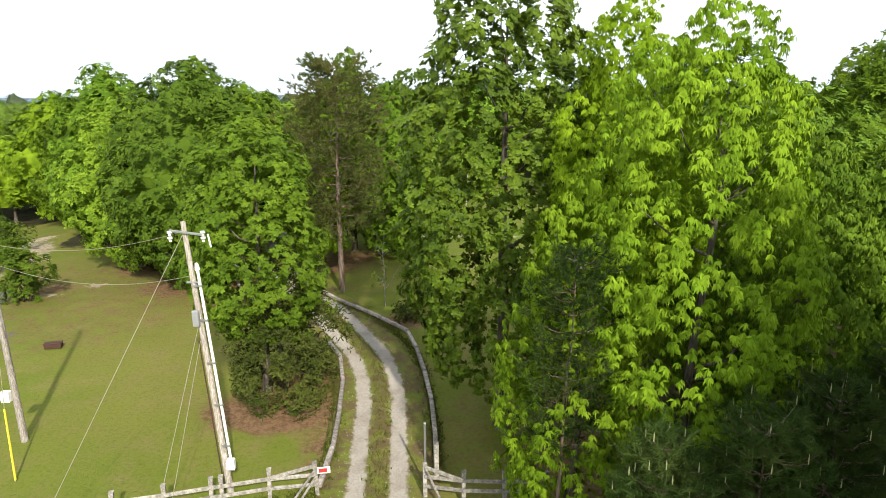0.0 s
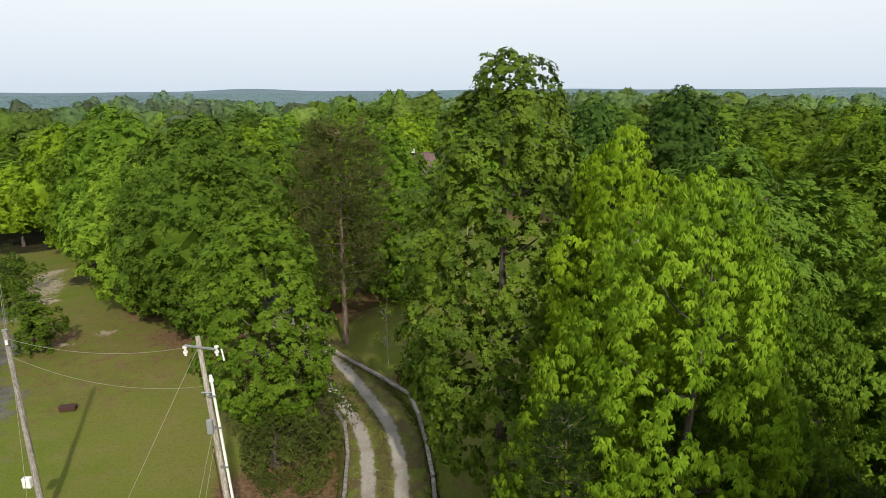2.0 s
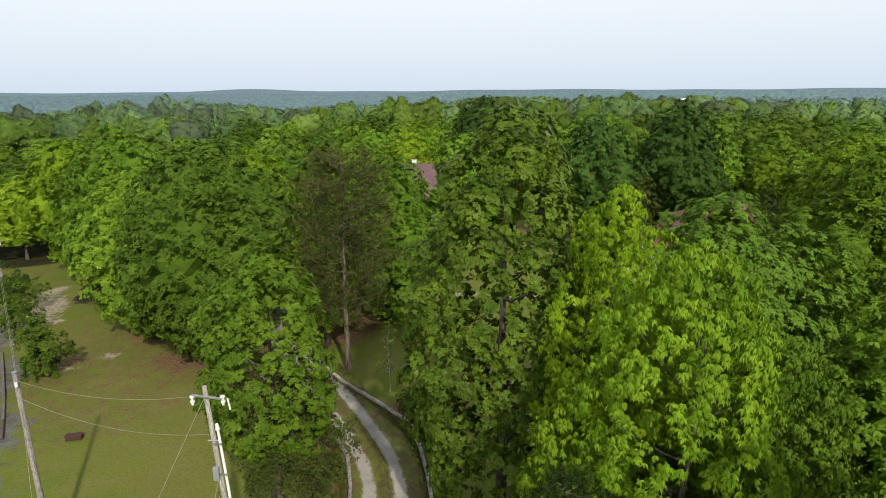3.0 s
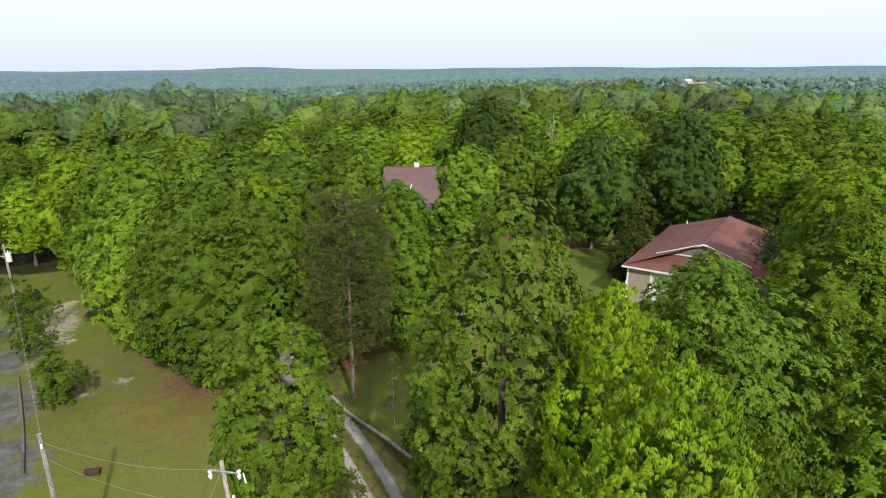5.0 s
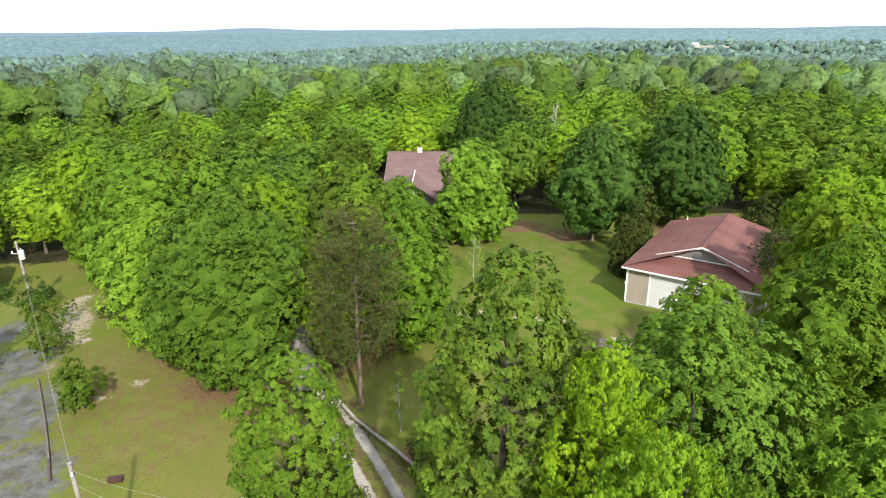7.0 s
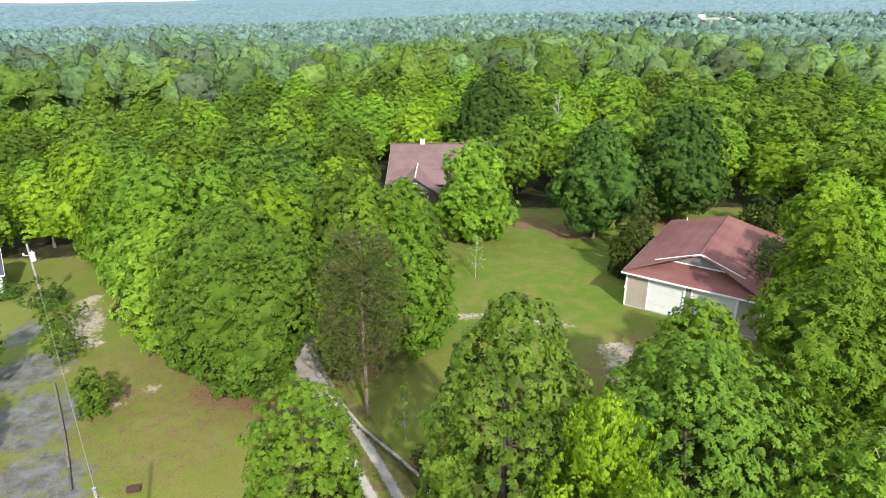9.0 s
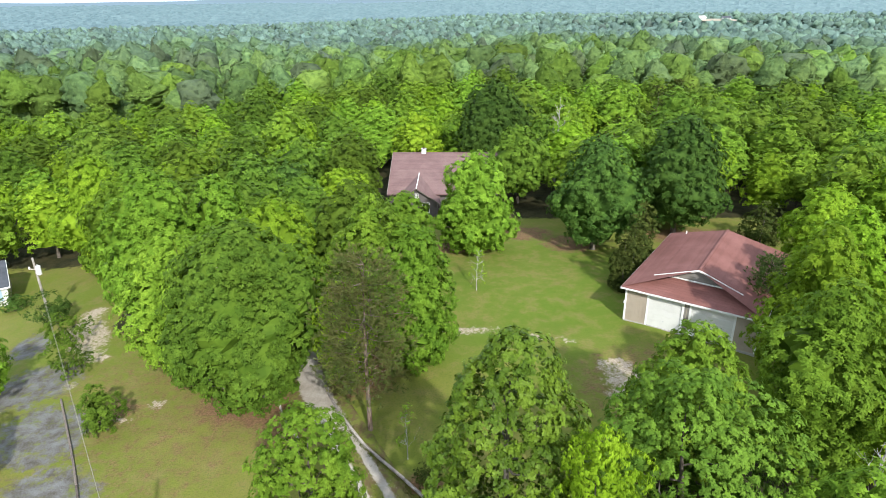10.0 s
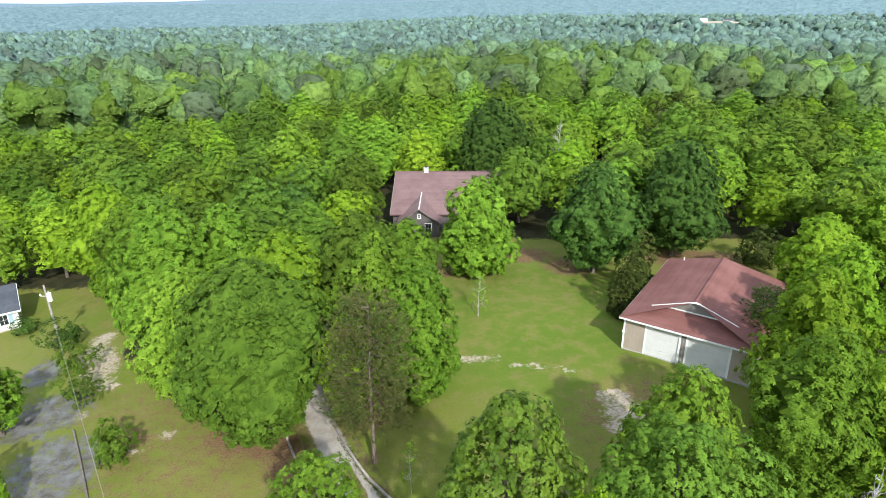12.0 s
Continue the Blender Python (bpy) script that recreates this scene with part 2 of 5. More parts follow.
GREY_BOX = plain_material("grey_enamel", (0.27, 0.28, 0.29), 0.5, 0.0, 0.3)
CABLE = plain_material("weathered_cable", (0.27, 0.25, 0.18), 0.6, 0.2, 0.2)
YELLOW = plain_material("yellow_plastic", (0.75, 0.56, 0.03), 0.45, 0, 0.2)
RED = plain_material("red_sign_paint", (0.55, 0.03, 0.03), 0.5, 0, 0.15)
WHITE = plain_material("white_trim_paint", (0.76, 0.75, 0.72), 0.6, 0, 0.2)
DOOR_WHITE = plain_material("off_white_garage_door", (0.62, 0.61, 0.58), 0.55, 0, 0.3, 0.6)
SIDING_GREY = plain_material("grey_gable_siding", (0.20, 0.185, 0.165), 0.75, 0, 0.3, 0.7)
SIDING = plain_material("tan_siding", (0.36, 0.30, 0.235), 0.75, 0, 0.3, 0.7)
SLAB = plain_material("concrete", (0.36, 0.34, 0.31), 0.9, 0, 0.4)
STONE = plain_material("dark_fieldstone", (0.095, 0.082, 0.078), 0.85, 0, 0.6, 1.6)
RED_ROOF = shingle_material("brick_red_shingle", (0.172, 0.074, 0.062), (0.218, 0.100, 0.086))
BROWN_ROOF = shingle_material("faded_maroon_shingle", (0.160, 0.098, 0.094), (0.205, 0.132, 0.124))
GREY_ROOF = shingle_material("charcoal_shingle", (0.06, 0.066, 0.078), (0.10, 0.105, 0.118))
GLASS = plain_material("dark_window_glass", (0.02, 0.024, 0.028), 0.08, 0, 0.0)
RUST = plain_material("rusty_brown_metal", (0.070, 0.030, 0.022), 0.7, 0.2, 0.5)
GRAVEL = plain_material("loose_limestone", (0.42, 0.39, 0.34), 0.9, 0, 0.4, 3.0)


# ---- building blocks ----
def part(name, bm, material, parent, label=""):
    """One bmesh as one mesh object under a thing or a part."""
    me = bpy.data.meshes.new(name)
    bm.to_mesh(me)
    bm.free()
    me.materials.append(material)
    ob = new(name, me)
    ob.parent = parent
    return tagged(ob, label)


def thing(name, label, category, m=None, group="", kind=""):
    ob = new(name)
    ob.empty_display_size = 0.3
    if m:
        ob.matrix_basis = m
    return tagged(ob, label, category, group, kind)


def array_mesh(name, verts, faces, material, parent=None, label="", smooth=False):
    """A mesh from numpy arrays of corners and equal-sided faces."""
    verts, faces = np.asarray(verts, np.float32), np.asarray(faces, np.int32)
    me = bpy.data.meshes.new(name)
    n, k = faces.shape
    me.vertices.add(len(verts))
    me.vertices.foreach_set("co", verts.ravel())
    me.loops.add(n * k)
    me.loops.foreach_set("vertex_index", faces.ravel())
    me.polygons.add(n)
    me.polygons.foreach_set("loop_start", np.arange(0, n * k, k, dtype=np.int32))
    me.polygons.foreach_set("use_smooth", np.full(n, smooth))
    me.update(calc_edges=True)
    me.materials.append(material)
    ob = new(name, me)
    ob.parent = parent
    return tagged(ob, label)


def bm_box(bm, lo, hi, bevel=0.0):
    """An upright box from corner to corner."""
    lo, hi = Vector(lo), Vector(hi)
    made = bmesh.ops.create_cube(bm, size=1, matrix=Matrix.Translation((lo + hi) / 2) @ Matrix.Diagonal((*(hi - lo), 1)))
    if bevel:
        edges = list({e for v in made["verts"] for e in v.link_edges})
        bmesh.ops.bevel(bm, geom=edges, offset=bevel, segments=1, affect="EDGES")


def box(lo, hi, bevel=0.0):
    bm = bmesh.new()
    bm_box(bm, lo, hi, bevel)
    return bm


def bm_beam(bm, a, b, w, h, bevel=0.0, twist=0.0):
    """A squared timber from a to b."""
    a, b = Vector(a), Vector(b)
    m = Matrix.Translation((a + b) / 2) @ (b - a).to_track_quat("Z", "Y").to_matrix().to_4x4() @ pose(0, 0, 0, 0, 0, twist)
    made = bmesh.ops.create_cube(bm, size=1, matrix=m @ Matrix.Diagonal((w, h, (b - a).length, 1)))
    if bevel:
        edges = list({e for v in made["verts"] for e in v.link_edges})
        bmesh.ops.bevel(bm, geom=edges, offset=bevel, segments=1, affect="EDGES")


def beam(a, b, w, h, bevel=0.0, twist=0.0):
    bm = bmesh.new()
    bm_beam(bm, a, b, w, h, bevel, twist)
    return bm


def bm_rod(bm, a, b, r0, r1=None, sides=10):
    a, b = Vector(a), Vector(b)
    m = Matrix.Translation((a + b) / 2) @ (b - a).to_track_quat("Z", "Y").to_matrix().to_4x4()
    bmesh.ops.create_cone(bm, cap_ends=True, segments=sides, radius1=r0, radius2=r0 if r1 is None else r1, depth=(b - a).length, matrix=m)


def rod(a, b, r0, r1=None, sides=10):
    bm = bmesh.new()
    bm_rod(bm, a, b, r0, r1, sides)
    return bm


def bm_poly(bm, corners, thick=0.0, down=None):
    """A flat panel; thick: how far it goes down (or along down)."""
    vs = [bm.verts.new(c) for c in corners]
    f = bm.faces.new(vs)
    if thick:
        made = bmesh.ops.extrude_face_region(bm, geom=[f])
        d = Vector(down or (0, 0, -1)) * thick
        for g in made["geom"]:
            if isinstance(g, bmesh.types.BMVert):
                g.co += d
        bmesh.ops.recalc_face_normals(bm, faces=bm.faces[:])


def panel(corners, thick=0.0, down=None):
    bm = bmesh.new()
    bm_poly(bm, corners, thick, down)
    return bm


def tube(points, radii, sides=6):
    """Corners and quads of a tapering tube along points."""
    p = np.asarray(points, float)
    d = np.gradient(p, axis=0)
    d /= np.linalg.norm(d, axis=1)[:, None] + 1e-9
    ref = np.where(np.abs(d[:, 2:3]) > 0.9, np.array([[1.0, 0, 0]]), np.array([[0, 0, 1.0]]))
    a = np.cross(d, ref)
    a /= np.linalg.norm(a, axis=1)[:, None] + 1e-9
    b = np.cross(d, a)
    ang = np.linspace(0, 2 * np.pi, sides, endpoint=False)
    ring = a[:, None] * np.cos(ang)[None, :, None] + b[:, None] * np.sin(ang)[None, :, None]
    v = (p[:, None] + ring * np.asarray(radii)[:, None, None]).reshape(-1, 3)
    f = []
    for i in range(len(p) - 1):
        for j in range(sides):
            q = (j + 1) % sides
            f.append((i * sides + j, i * sides + q, (i + 1) * sides + q, (i + 1) * sides + j))
    return v, np.array(f)


def stack(pieces):
    """Joins (corners, faces) pairs."""
    vs, fs, n = [], [], 0
    for v, f in pieces:
        vs.append(v)
        fs.append(np.asarray(f) + n)
        n += len(v)
    return np.concatenate(vs), np.concatenate(fs)


# ---- the lie of the land ----
def ease(a, b, v):
    u = np.clip((np.asarray(v, float) - a) / (b - a), 0, 1)
    return u * u * (3 - 2 * u)


def height(x, y):
    x, y = np.asarray(x, float), np.asarray(y, float)
    z = 1.0 * ease(17, 36, y) * ease(-15, -5, x)
    z = z + 1.2 * np.exp(-((x - 21) / 15) ** 2 - ((y - 52) / 15) ** 2)
    z = z + 0.4 * ease(50, 62, y) * ease(-8, 4, x) * (1 - ease(75, 95, y))
    z = z - 3.0 * ease(-34, -56, x) * (1 - ease(120, 300, y))
    r = np.hypot(x, y - 40)
    z = z - (14 + 12 * ease(150, -400, x)) * ease(90, 650, r)
    # low cleared rises in the valley
    z = z + 9 * np.exp(-((x + 159) / 50) ** 2 - ((y - 338) / 38) ** 2) + 14 * np.exp(-((x - 301) / 110) ** 2 - ((y - 767) / 70) ** 2)
    return z + 12 * ease(900, 3500, r)


def gz(x, y):
    return float(height(x, y))


def along(points, step):
    """Even steps along a polyline in plan, rounded at its corners."""
    p = np.asarray(points, float)
    for _ in range(2):
        q = [p[0]]
        for a, b in zip(p[:-1], p[1:]):
            q += [a * 0.75 + b * 0.25, a * 0.25 + b * 0.75]
        p = np.array(q + [p[-1]])
    d = np.concatenate([[0], np.cumsum(np.linalg.norm(np.diff(p, axis=0), axis=1))])
    s = np.arange(0, d[-1], step)
    return np.stack([np.interp(s, d, p[:, 0]), np.interp(s, d, p[:, 1])], 1)


def blob(X, Y, x, y, rx, ry, turn=0.0):
    """1 inside an oval of the plan, fading outwards to 0 at twice its size."""
    c, s = math.cos(radians(turn)), math.sin(radians(turn))
    u, v = ((X - x) * c + (Y - y) * s) / rx, (-(X - x) * s + (Y - y) * c) / ry
    return 1 - ease(0.55, 1.5, np.hypot(u, v))


def in_woods(X, Y):
    """1 where closed woodland stands, 0 in the clearings."""
    left = ease(-34, -38, X)
    edge = (52 + 22 * left) + 6 * ease(-8, -4, X)
    west = (1 - ease(-9, -5, X)) * ease(edge - 3, edge + 3, Y)
    mid = ease(-9, -5, X) * ease(103, 107, Y)
    back_right = ease(5, 9, X) * ease(80, 84, Y)
    right = np.maximum(ease(26, 30, X) * (1 - ease(56, 60, Y)), ease(43, 47, X))
    near = ease(7, 10, X) * (1 - ease(32, 36, Y)) * ease(8, 10, Y)
    return np.clip(np.maximum.reduce([west, mid, back_right, right * ease(8, 12, Y), near]), 0, 1)


DRIVE_LINE = [(-2.1, 4.0), (-2.15, 12.0), (-2.24, 17.5), (-2.38, 19.3), (-2.53, 21.5), (-2.67, 23.9), (-3.35, 27.0), (-4.75, 29.6), (-6.3, 32.3), (-8.9, 36.9), (-11.2, 41.0), (-13.4, 46.4), (-14.6, 51.0), (-15.5, 56.5), (-15.5, 66.0)]


def build_ground():
    """One sheet from the lawn to the horizon, finest where the lawn is."""
    def axis(lo, hi, step, end_lo, end_hi):
        core = np.arange(lo, hi + step / 2, step)
        out, s, v = [], step, hi
        while v < end_hi:
            s *= 1.16
            v += s
            out.append(v)
        inn, s, v = [], step, lo
        while v > end_lo:
            s *= 1.16
            v -= s
            inn.append(v)
        return np.array(inn[::-1] + list(core) + out)
    xs, ys = axis(-60, 46, 0.75, -4700, 4700), axis(6, 108, 0.75, -1500, 4800)
    X, Y = np.meshgrid(xs, ys)
    Z = height(X, Y)
    near = 1 - ease(60, 140, np.hypot(X, Y - 45))
    Z = Z + near * 0.05 * np.sin(X * 0.9 + 1.3 * np.sin(Y * 0.6)) * np.sin(Y * 0.8)
    d = along(DRIVE_LINE, 1.0)
    away = np.sqrt(((X[..., None] - d[:, 0]) ** 2 + (Y[..., None] - d[:, 1]) ** 2).min(-1)) if X.size * len(d) < 8e6 else None
    if away is not None:
        Z = np.where(away < 2.6, Z - 0.10, Z)
    verts = np.stack([X, Y, Z], -1).reshape(-1, 3)
    w, h = len(xs), len(ys)
    i = np.arange(h - 1)[:, None] * w + np.arange(w - 1)[None]
    faces = np.stack([i, i + 1, i + w + 1, i + w], -1).reshape(-1, 4)
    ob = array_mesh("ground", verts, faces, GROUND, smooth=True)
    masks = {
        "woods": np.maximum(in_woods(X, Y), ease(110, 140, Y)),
        "litter": np.maximum.reduce([blob(X, Y, *b) for b in (
            (-7.4, 23.6, 2.6, 2.0), (-16.5, 40.5, 5.5, 2.8), (-21, 45.5, 5, 3), (-8.5, 44, 4.0, 4), (-6.0, 27.5, 1.4, 3.5), (-4.75, 23.5, 0.75, 5.5), (-8.2, 22.6, 2.2, 1.3), (-13.5, 38.5, 2.2, 4), (-2.3, 31.2, 1.6, 1.2), (6, 22, 4, 8), (14.5, 72, 4.0, 3.5), (0.0, 71.5, 6, 2.6), (9, 76, 4, 3), (31, 75, 8, 3), (-27.5, 40, 2.4, 1.6))] + [0.5 * blob(X, Y, 1.8, 21, 2.6, 6), 0.62 * blob(X, Y, -22, 44, 14, 8), 0.62 * blob(X, Y, -24, 36, 11, 9), 0.72 * blob(X, Y, 15, 41.5, 7, 6), 1.3 * blob(X, Y, -6.9, 22.6, 2.6, 1.5)]),
        "lush": blob(X, Y, 8, 60, 15, 17) * (1 - blob(X, Y, 16, 41, 6, 5)),
        "sand": np.maximum.reduce([blob(X, Y, *b) for b in (
            (-36.4, 52.2, 2.3, 4.6, 34), (-33.3, 48.0, 1.4, 1.1), (0.9, 50.9, 3.4, 0.8, -2), (6.4, 49.4, 2.4, 0.5, -17), (9.8, 48.3, 1.2, 0.4, -17), (13.3, 44.2, 1.7, 1.2), (14.2, 42.2, 2.6, 1.7), (12.9, 40.4, 1.3, 1.0), (16.6, 41.5, 1.6, 1.0), (-26.3, 38.9, 0.9, 0.6), (-33.2, 43.5, 1.0, 0.9), (-38.5, 57, 1.6, 1.4), (-24.5, 41, 0.9, 0.6))]),
        "grit": np.maximum.reduce([blob(X, Y, *b) for b in ((-36.5, 43.5, 4.4, 3.6, 40), (-31.5, 37, 3.6, 4.5, 35), (-27, 30, 3.5, 4.5, 35), (-41.5, 51, 2.2, 3.4, 30), (-24, 22, 4, 7, 20))]) * 0.8,
    }
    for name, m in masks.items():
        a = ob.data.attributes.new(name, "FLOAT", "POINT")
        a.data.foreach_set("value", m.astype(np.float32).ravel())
    tagged(ob, "mown green lawn with bare sandy spots and leaf litter, running into woodland", "ground", kind="structure")


def build_drive():
    """The two-track gravel drive, crowned between its wheel tracks."""
    p = along(DRIVE_LINE, 0.22)
    t = np.gradient(p, axis=0)
    t /= np.linalg.norm(t, axis=1)[:, None]
    side = np.stack([t[:, 1], -t[:, 0]], 1)
    u = np.linspace(-2.1, 2.1, 29)
    P = p[:, None] + side[:, None] * u[None, :, None]
    track = np.maximum(1 - ease(0.10, 0.54, np.abs(u - 0.72)), 1 - ease(0.10, 0.54, np.abs(u + 0.72)))
    far = ease(33, 40, p[:, 1])[:, None]
    wheel = np.maximum(track[None] * np.ones_like(far), far * (1 - ease(0.7, 1.6, np.abs(u)))[None])
    Z = height(P[..., 0], P[..., 1]) + 0.012 - 0.055 * track[None] * (1 - far) + 0.03 * (np.abs(u) < 0.25)
    Z[:, 0] -= 0.14
    Z[:, -1] -= 0.14
    verts = np.concatenate([P, Z[..., None]], -1).reshape(-1, 3)
    w, h = len(u), len(p)
    i = np.arange(h - 1)[:, None] * w + np.arange(w - 1)[None]
    faces = np.stack([i, i + 1, i + w + 1, i + w], -1).reshape(-1, 4)
    ob = array_mesh("driveway", verts, faces, DRIVE, smooth=True)
    a = ob.data.attributes.new("wheel", "FLOAT", "POINT")
    a.data.foreach_set("value", wheel.astype(np.float32).ravel())
    tagged(ob, "pale gravel driveway with two wheel tracks and a grassy middle", "driveway", kind="structure")


build_ground()
build_drive()


# ---- trees ----
SHOOT = plain_material("pale_spring_shoot", (0.30, 0.31, 0.15), 0.7, 0, 0.2)


def unit(a):
    return a / (np.linalg.norm(a, axis=-1, keepdims=True) + 1e-9)


def crown_radius(shape, h):
    """Radius of a crown over its height h from 0 to 1."""
    h = np.clip(h, 0, 1)
    if shape == "cone":
        return np.minimum(1, h / 0.10 + 0.25) * (1 - h) ** 0.75 * 1.05 + 0.04
    if shape == "spire":
        return np.minimum(1, h / 0.22 + 0.35) * (1 - ease(0.30, 1.05, h)) + 0.05
    if shape == "egg":
        return np.where(h > 0.35, np.clip(1 - (np.abs(h - 0.35) / 0.65) ** 2.0, 0, 1) ** 0.82, 0.72 + 0.28 * ease(0, 0.35, h)) + 0.02
    if shape == "dome":
        return np.where(h > 0.3, np.sqrt(np.clip(1 - (np.abs(h - 0.3) / 0.7) ** 2, 0, 1)) ** 1.15, 0.6 + 0.4 * ease(0, 0.3, h)) + 0.02
    if shape == "tall":
        return (np.clip(1 - np.abs(h - 0.42) ** 2.2 / 0.58 ** 2.2, 0, 1) ** 0.6) * (1 - 0.15 * h)
    return np.clip(1 - np.abs(2 * (h - 0.06) / 0.94 - 0.92) ** 2.4 / 1.08 ** 2.4, 0, 1) ** 0.55


def clump_places(rng, shape, low, top, radius, n, lumps=0.2, inner=0.45, core=None, sunk=0.3):
    """Where the leafy clumps of a crown hang, and which way is out: evenly over its skin, some further in,
    gathered into rounded boughs with creases between them. core: steps round and up of the closed leafy mass below the skin."""
    tall = top - low
    h = np.linspace(0, 1, 300)
    r = crown_radius(shape, h) * radius
    slope = np.gradient(r, h * tall)
    weight = np.cumsum((r + 0.05 * radius) * np.sqrt(1 + slope ** 2))
    ph = rng.random(3) * 6.283

    def skin_at(u, a):
        ring, lean = np.interp(u, h, r), np.clip(np.interp(u, h, slope), -2.5, 1.0)
        ring = ring * (1 + 0.11 * np.sin(2 * a + ph[0] + 4 * u) + 0.09 * np.sin(3 * a + ph[1] - 6 * u) + 0.06 * np.sin(9 * u + ph[2]))
        return np.stack([np.cos(a) * ring, np.sin(a) * ring, low + u * tall], 1), unit(np.stack([np.cos(a), np.sin(a), -lean], 1)), ring

    u = np.interp((np.arange(n) + 0.5) / n * weight[-1], weight, h)
    skin, normal, ring = skin_at(u, np.arange(n) * 2.39996 + rng.uniform(-0.3, 0.3, n))
    count = int(np.clip(n / 9, 7, 60))
    bough = skin[np.linspace(0, n - 1, count).astype(int)]
    size = math.sqrt(np.pi * radius * (tall + radius) / count) * 0.62
    stand = size * lumps * rng.uniform(-2.2, 2.0, count) * np.clip((top - bough[:, 2]) / (0.2 * tall), 0.3, 1)

    def push(points):
        gap = np.linalg.norm(points[:, None] - bough[None], axis=2)
        own = gap.argmin(1)
        return stand[own] + size * lumps * 4 * (0.4 - 0.8 * np.clip(gap.min(1) / size, 0, 1.25) ** 2), own

    out_by, own = push(skin)
    deep = np.where(rng.random(n) < 0.78, rng.uniform(0, 0.12, n), rng.uniform(0.12, 1 - inner, n)) * np.minimum(ring, radius * 0.8)
    p = skin + normal * np.clip(out_by - deep, -0.9 * ring, None)[:, None]
    p[:, 2] = np.clip(p[:, 2], low * 0.8, top + 0.4)
    out = unit(normal + 0.8 * (skin - bough[own]) / size)
    if not core:
        return p, out
    around, up = core
    U, A = np.meshgrid(np.interp(np.linspace(0, 1, up) * weight[-1], weight, h), np.arange(around) * 2 * np.pi / around, indexing="ij")
    q, qn, qr = skin_at(U.ravel(), A.ravel() + np.repeat(np.arange(up) % 2, around) * np.pi / around)
    q = q + qn * np.clip(push(q)[0] - sunk + rng.uniform(-0.16, 0.16, len(q)) * size, -0.85 * qr, None)[:, None]
    i = np.arange(up - 1)[:, None] * around + np.arange(around)[None]
    k = np.arange(up - 1)[:, None] * around + (np.arange(around)[None] + 1) % around
    return p, out, (q, np.concatenate([np.stack([i, k, k + around], -1).reshape(-1, 3), np.stack([i, k + around, i + around], -1).reshape(-1, 3)]))


def leafy_crown(rng, places, outward, sprigs, clump, flat, length, width, droop, leaves=5, single=False, wild=0.26):
    """Sprigs on the upper and outer shells of many small clumps, each a whorl of leaves round its tip.
    single: one triangle a leaf, for crowns far off."""
    n = len(places) * sprigs
    c, o = np.repeat(places, sprigs, 0), np.repeat(outward, sprigs, 0)
    size = np.repeat(clump * rng.uniform(0.7, 1.3, len(places)), sprigs)[:, None]
    up = np.array([0, 0, 1.0])
    d = unit(rng.normal(0, 0.66, (n, 3)) + o * 0.85 + up * 0.2)
    p = c + d * size * rng.uniform(0.55, 1.12, (n, 1)) * np.array([1, 1, flat])
    axis = unit(d * 0.6 + o * 0.5 + up * 0.3 + rng.normal(0, wild, (n, 3)))
    u = unit(np.cross(axis, rng.normal(0, 1, (n, 3))))
    w = np.cross(axis, u)
    turn = (rng.random((n, 1)) + (np.arange(leaves) + rng.uniform(-0.25, 0.25, (n, leaves))) / leaves) * 2 * np.pi
    t = np.cos(turn)[..., None] * u[:, None] + np.sin(turn)[..., None] * w[:, None] + axis[:, None] * 0.22
    t[..., 2] -= droop * rng.uniform(0.5, 1.2, (n, leaves))
    t = unit(t).reshape(-1, 3)
    a = np.repeat(axis, leaves, 0)
    nor = unit(a - t * (a * t).sum(1, keepdims=True))
    side = np.cross(nor, t)
    m = len(t)
    L, W = (length * rng.uniform(0.7, 1.25, m))[:, None], (width * rng.uniform(0.75, 1.2, m))[:, None]
    base = np.repeat(p, leaves, 0)
    tip = base + t * L - up * L * 0.2 * max(droop, 0)
    if single:
        v = np.stack([base + t * L * 0.2 + side * W, base + t * L * 0.2 - side * W, tip], 1).reshape(-1, 3)
        return v, np.arange(m * 3).reshape(-1, 3)
    mid = base + t * L * 0.48 - nor * W * 0.25
    v = np.stack([base, mid + side * W, tip, mid - side * W], 1).reshape(-1, 3)
    i = np.arange(m)[:, None] * 4
    return v, np.concatenate([i + np.array([[0, 2, 1]]), i + np.array([[0, 3, 2]])], 1).reshape(-1, 3)


def limb_path(rng, start, end, sag=0.12, steps=6):
    s = np.linspace(0, 1, steps)[:, None]
    p = start * (1 - s) + end * s
    length = np.linalg.norm(end - start)
    p[:, 2] += -sag * length * np.sin(np.pi * s[:, 0]) * 0.6
    p[1:-1] += rng.normal(0, 0.03 * length, (steps - 2, 3))
    return p


def trunk_path(rng, top, lean=0.25, steps=8):
    h = np.linspace(-0.4, top, steps)
    wob = np.cumsum(rng.normal(0, lean * 0.35, (steps, 2)), 0)
    wob -= wob[0]
    wob *= (h / top)[:, None].clip(0, 1)
    return np.stack([wob[:, 0], wob[:, 1], h], 1)


# how a crown is leafed: clump size, sprigs to the square metre, leaves to a sprig, leaf length and half width, droop, one triangle a leaf
LEAFING = {
    "hickory": (0.30, 78, 6, 0.145, 0.025, 1.5, False), "glossy": (0.32, 92, 5, 0.13, 0.046, 0.2, False), "oak": (0.34, 62, 5, 0.155, 0.045, 0.35, False),
    "middle": (0.42, 36, 4, 0.22, 0.070, 0.3, False), "distant": (0.46, 24, 4, 0.30, 0.11, 0.3, True),
    "wood": (0.55, 12, 4, 0.36, 0.135, 0.3, True), "far_wood": (0.7, 6.0, 4, 0.48, 0.19, 0.3, True),
}


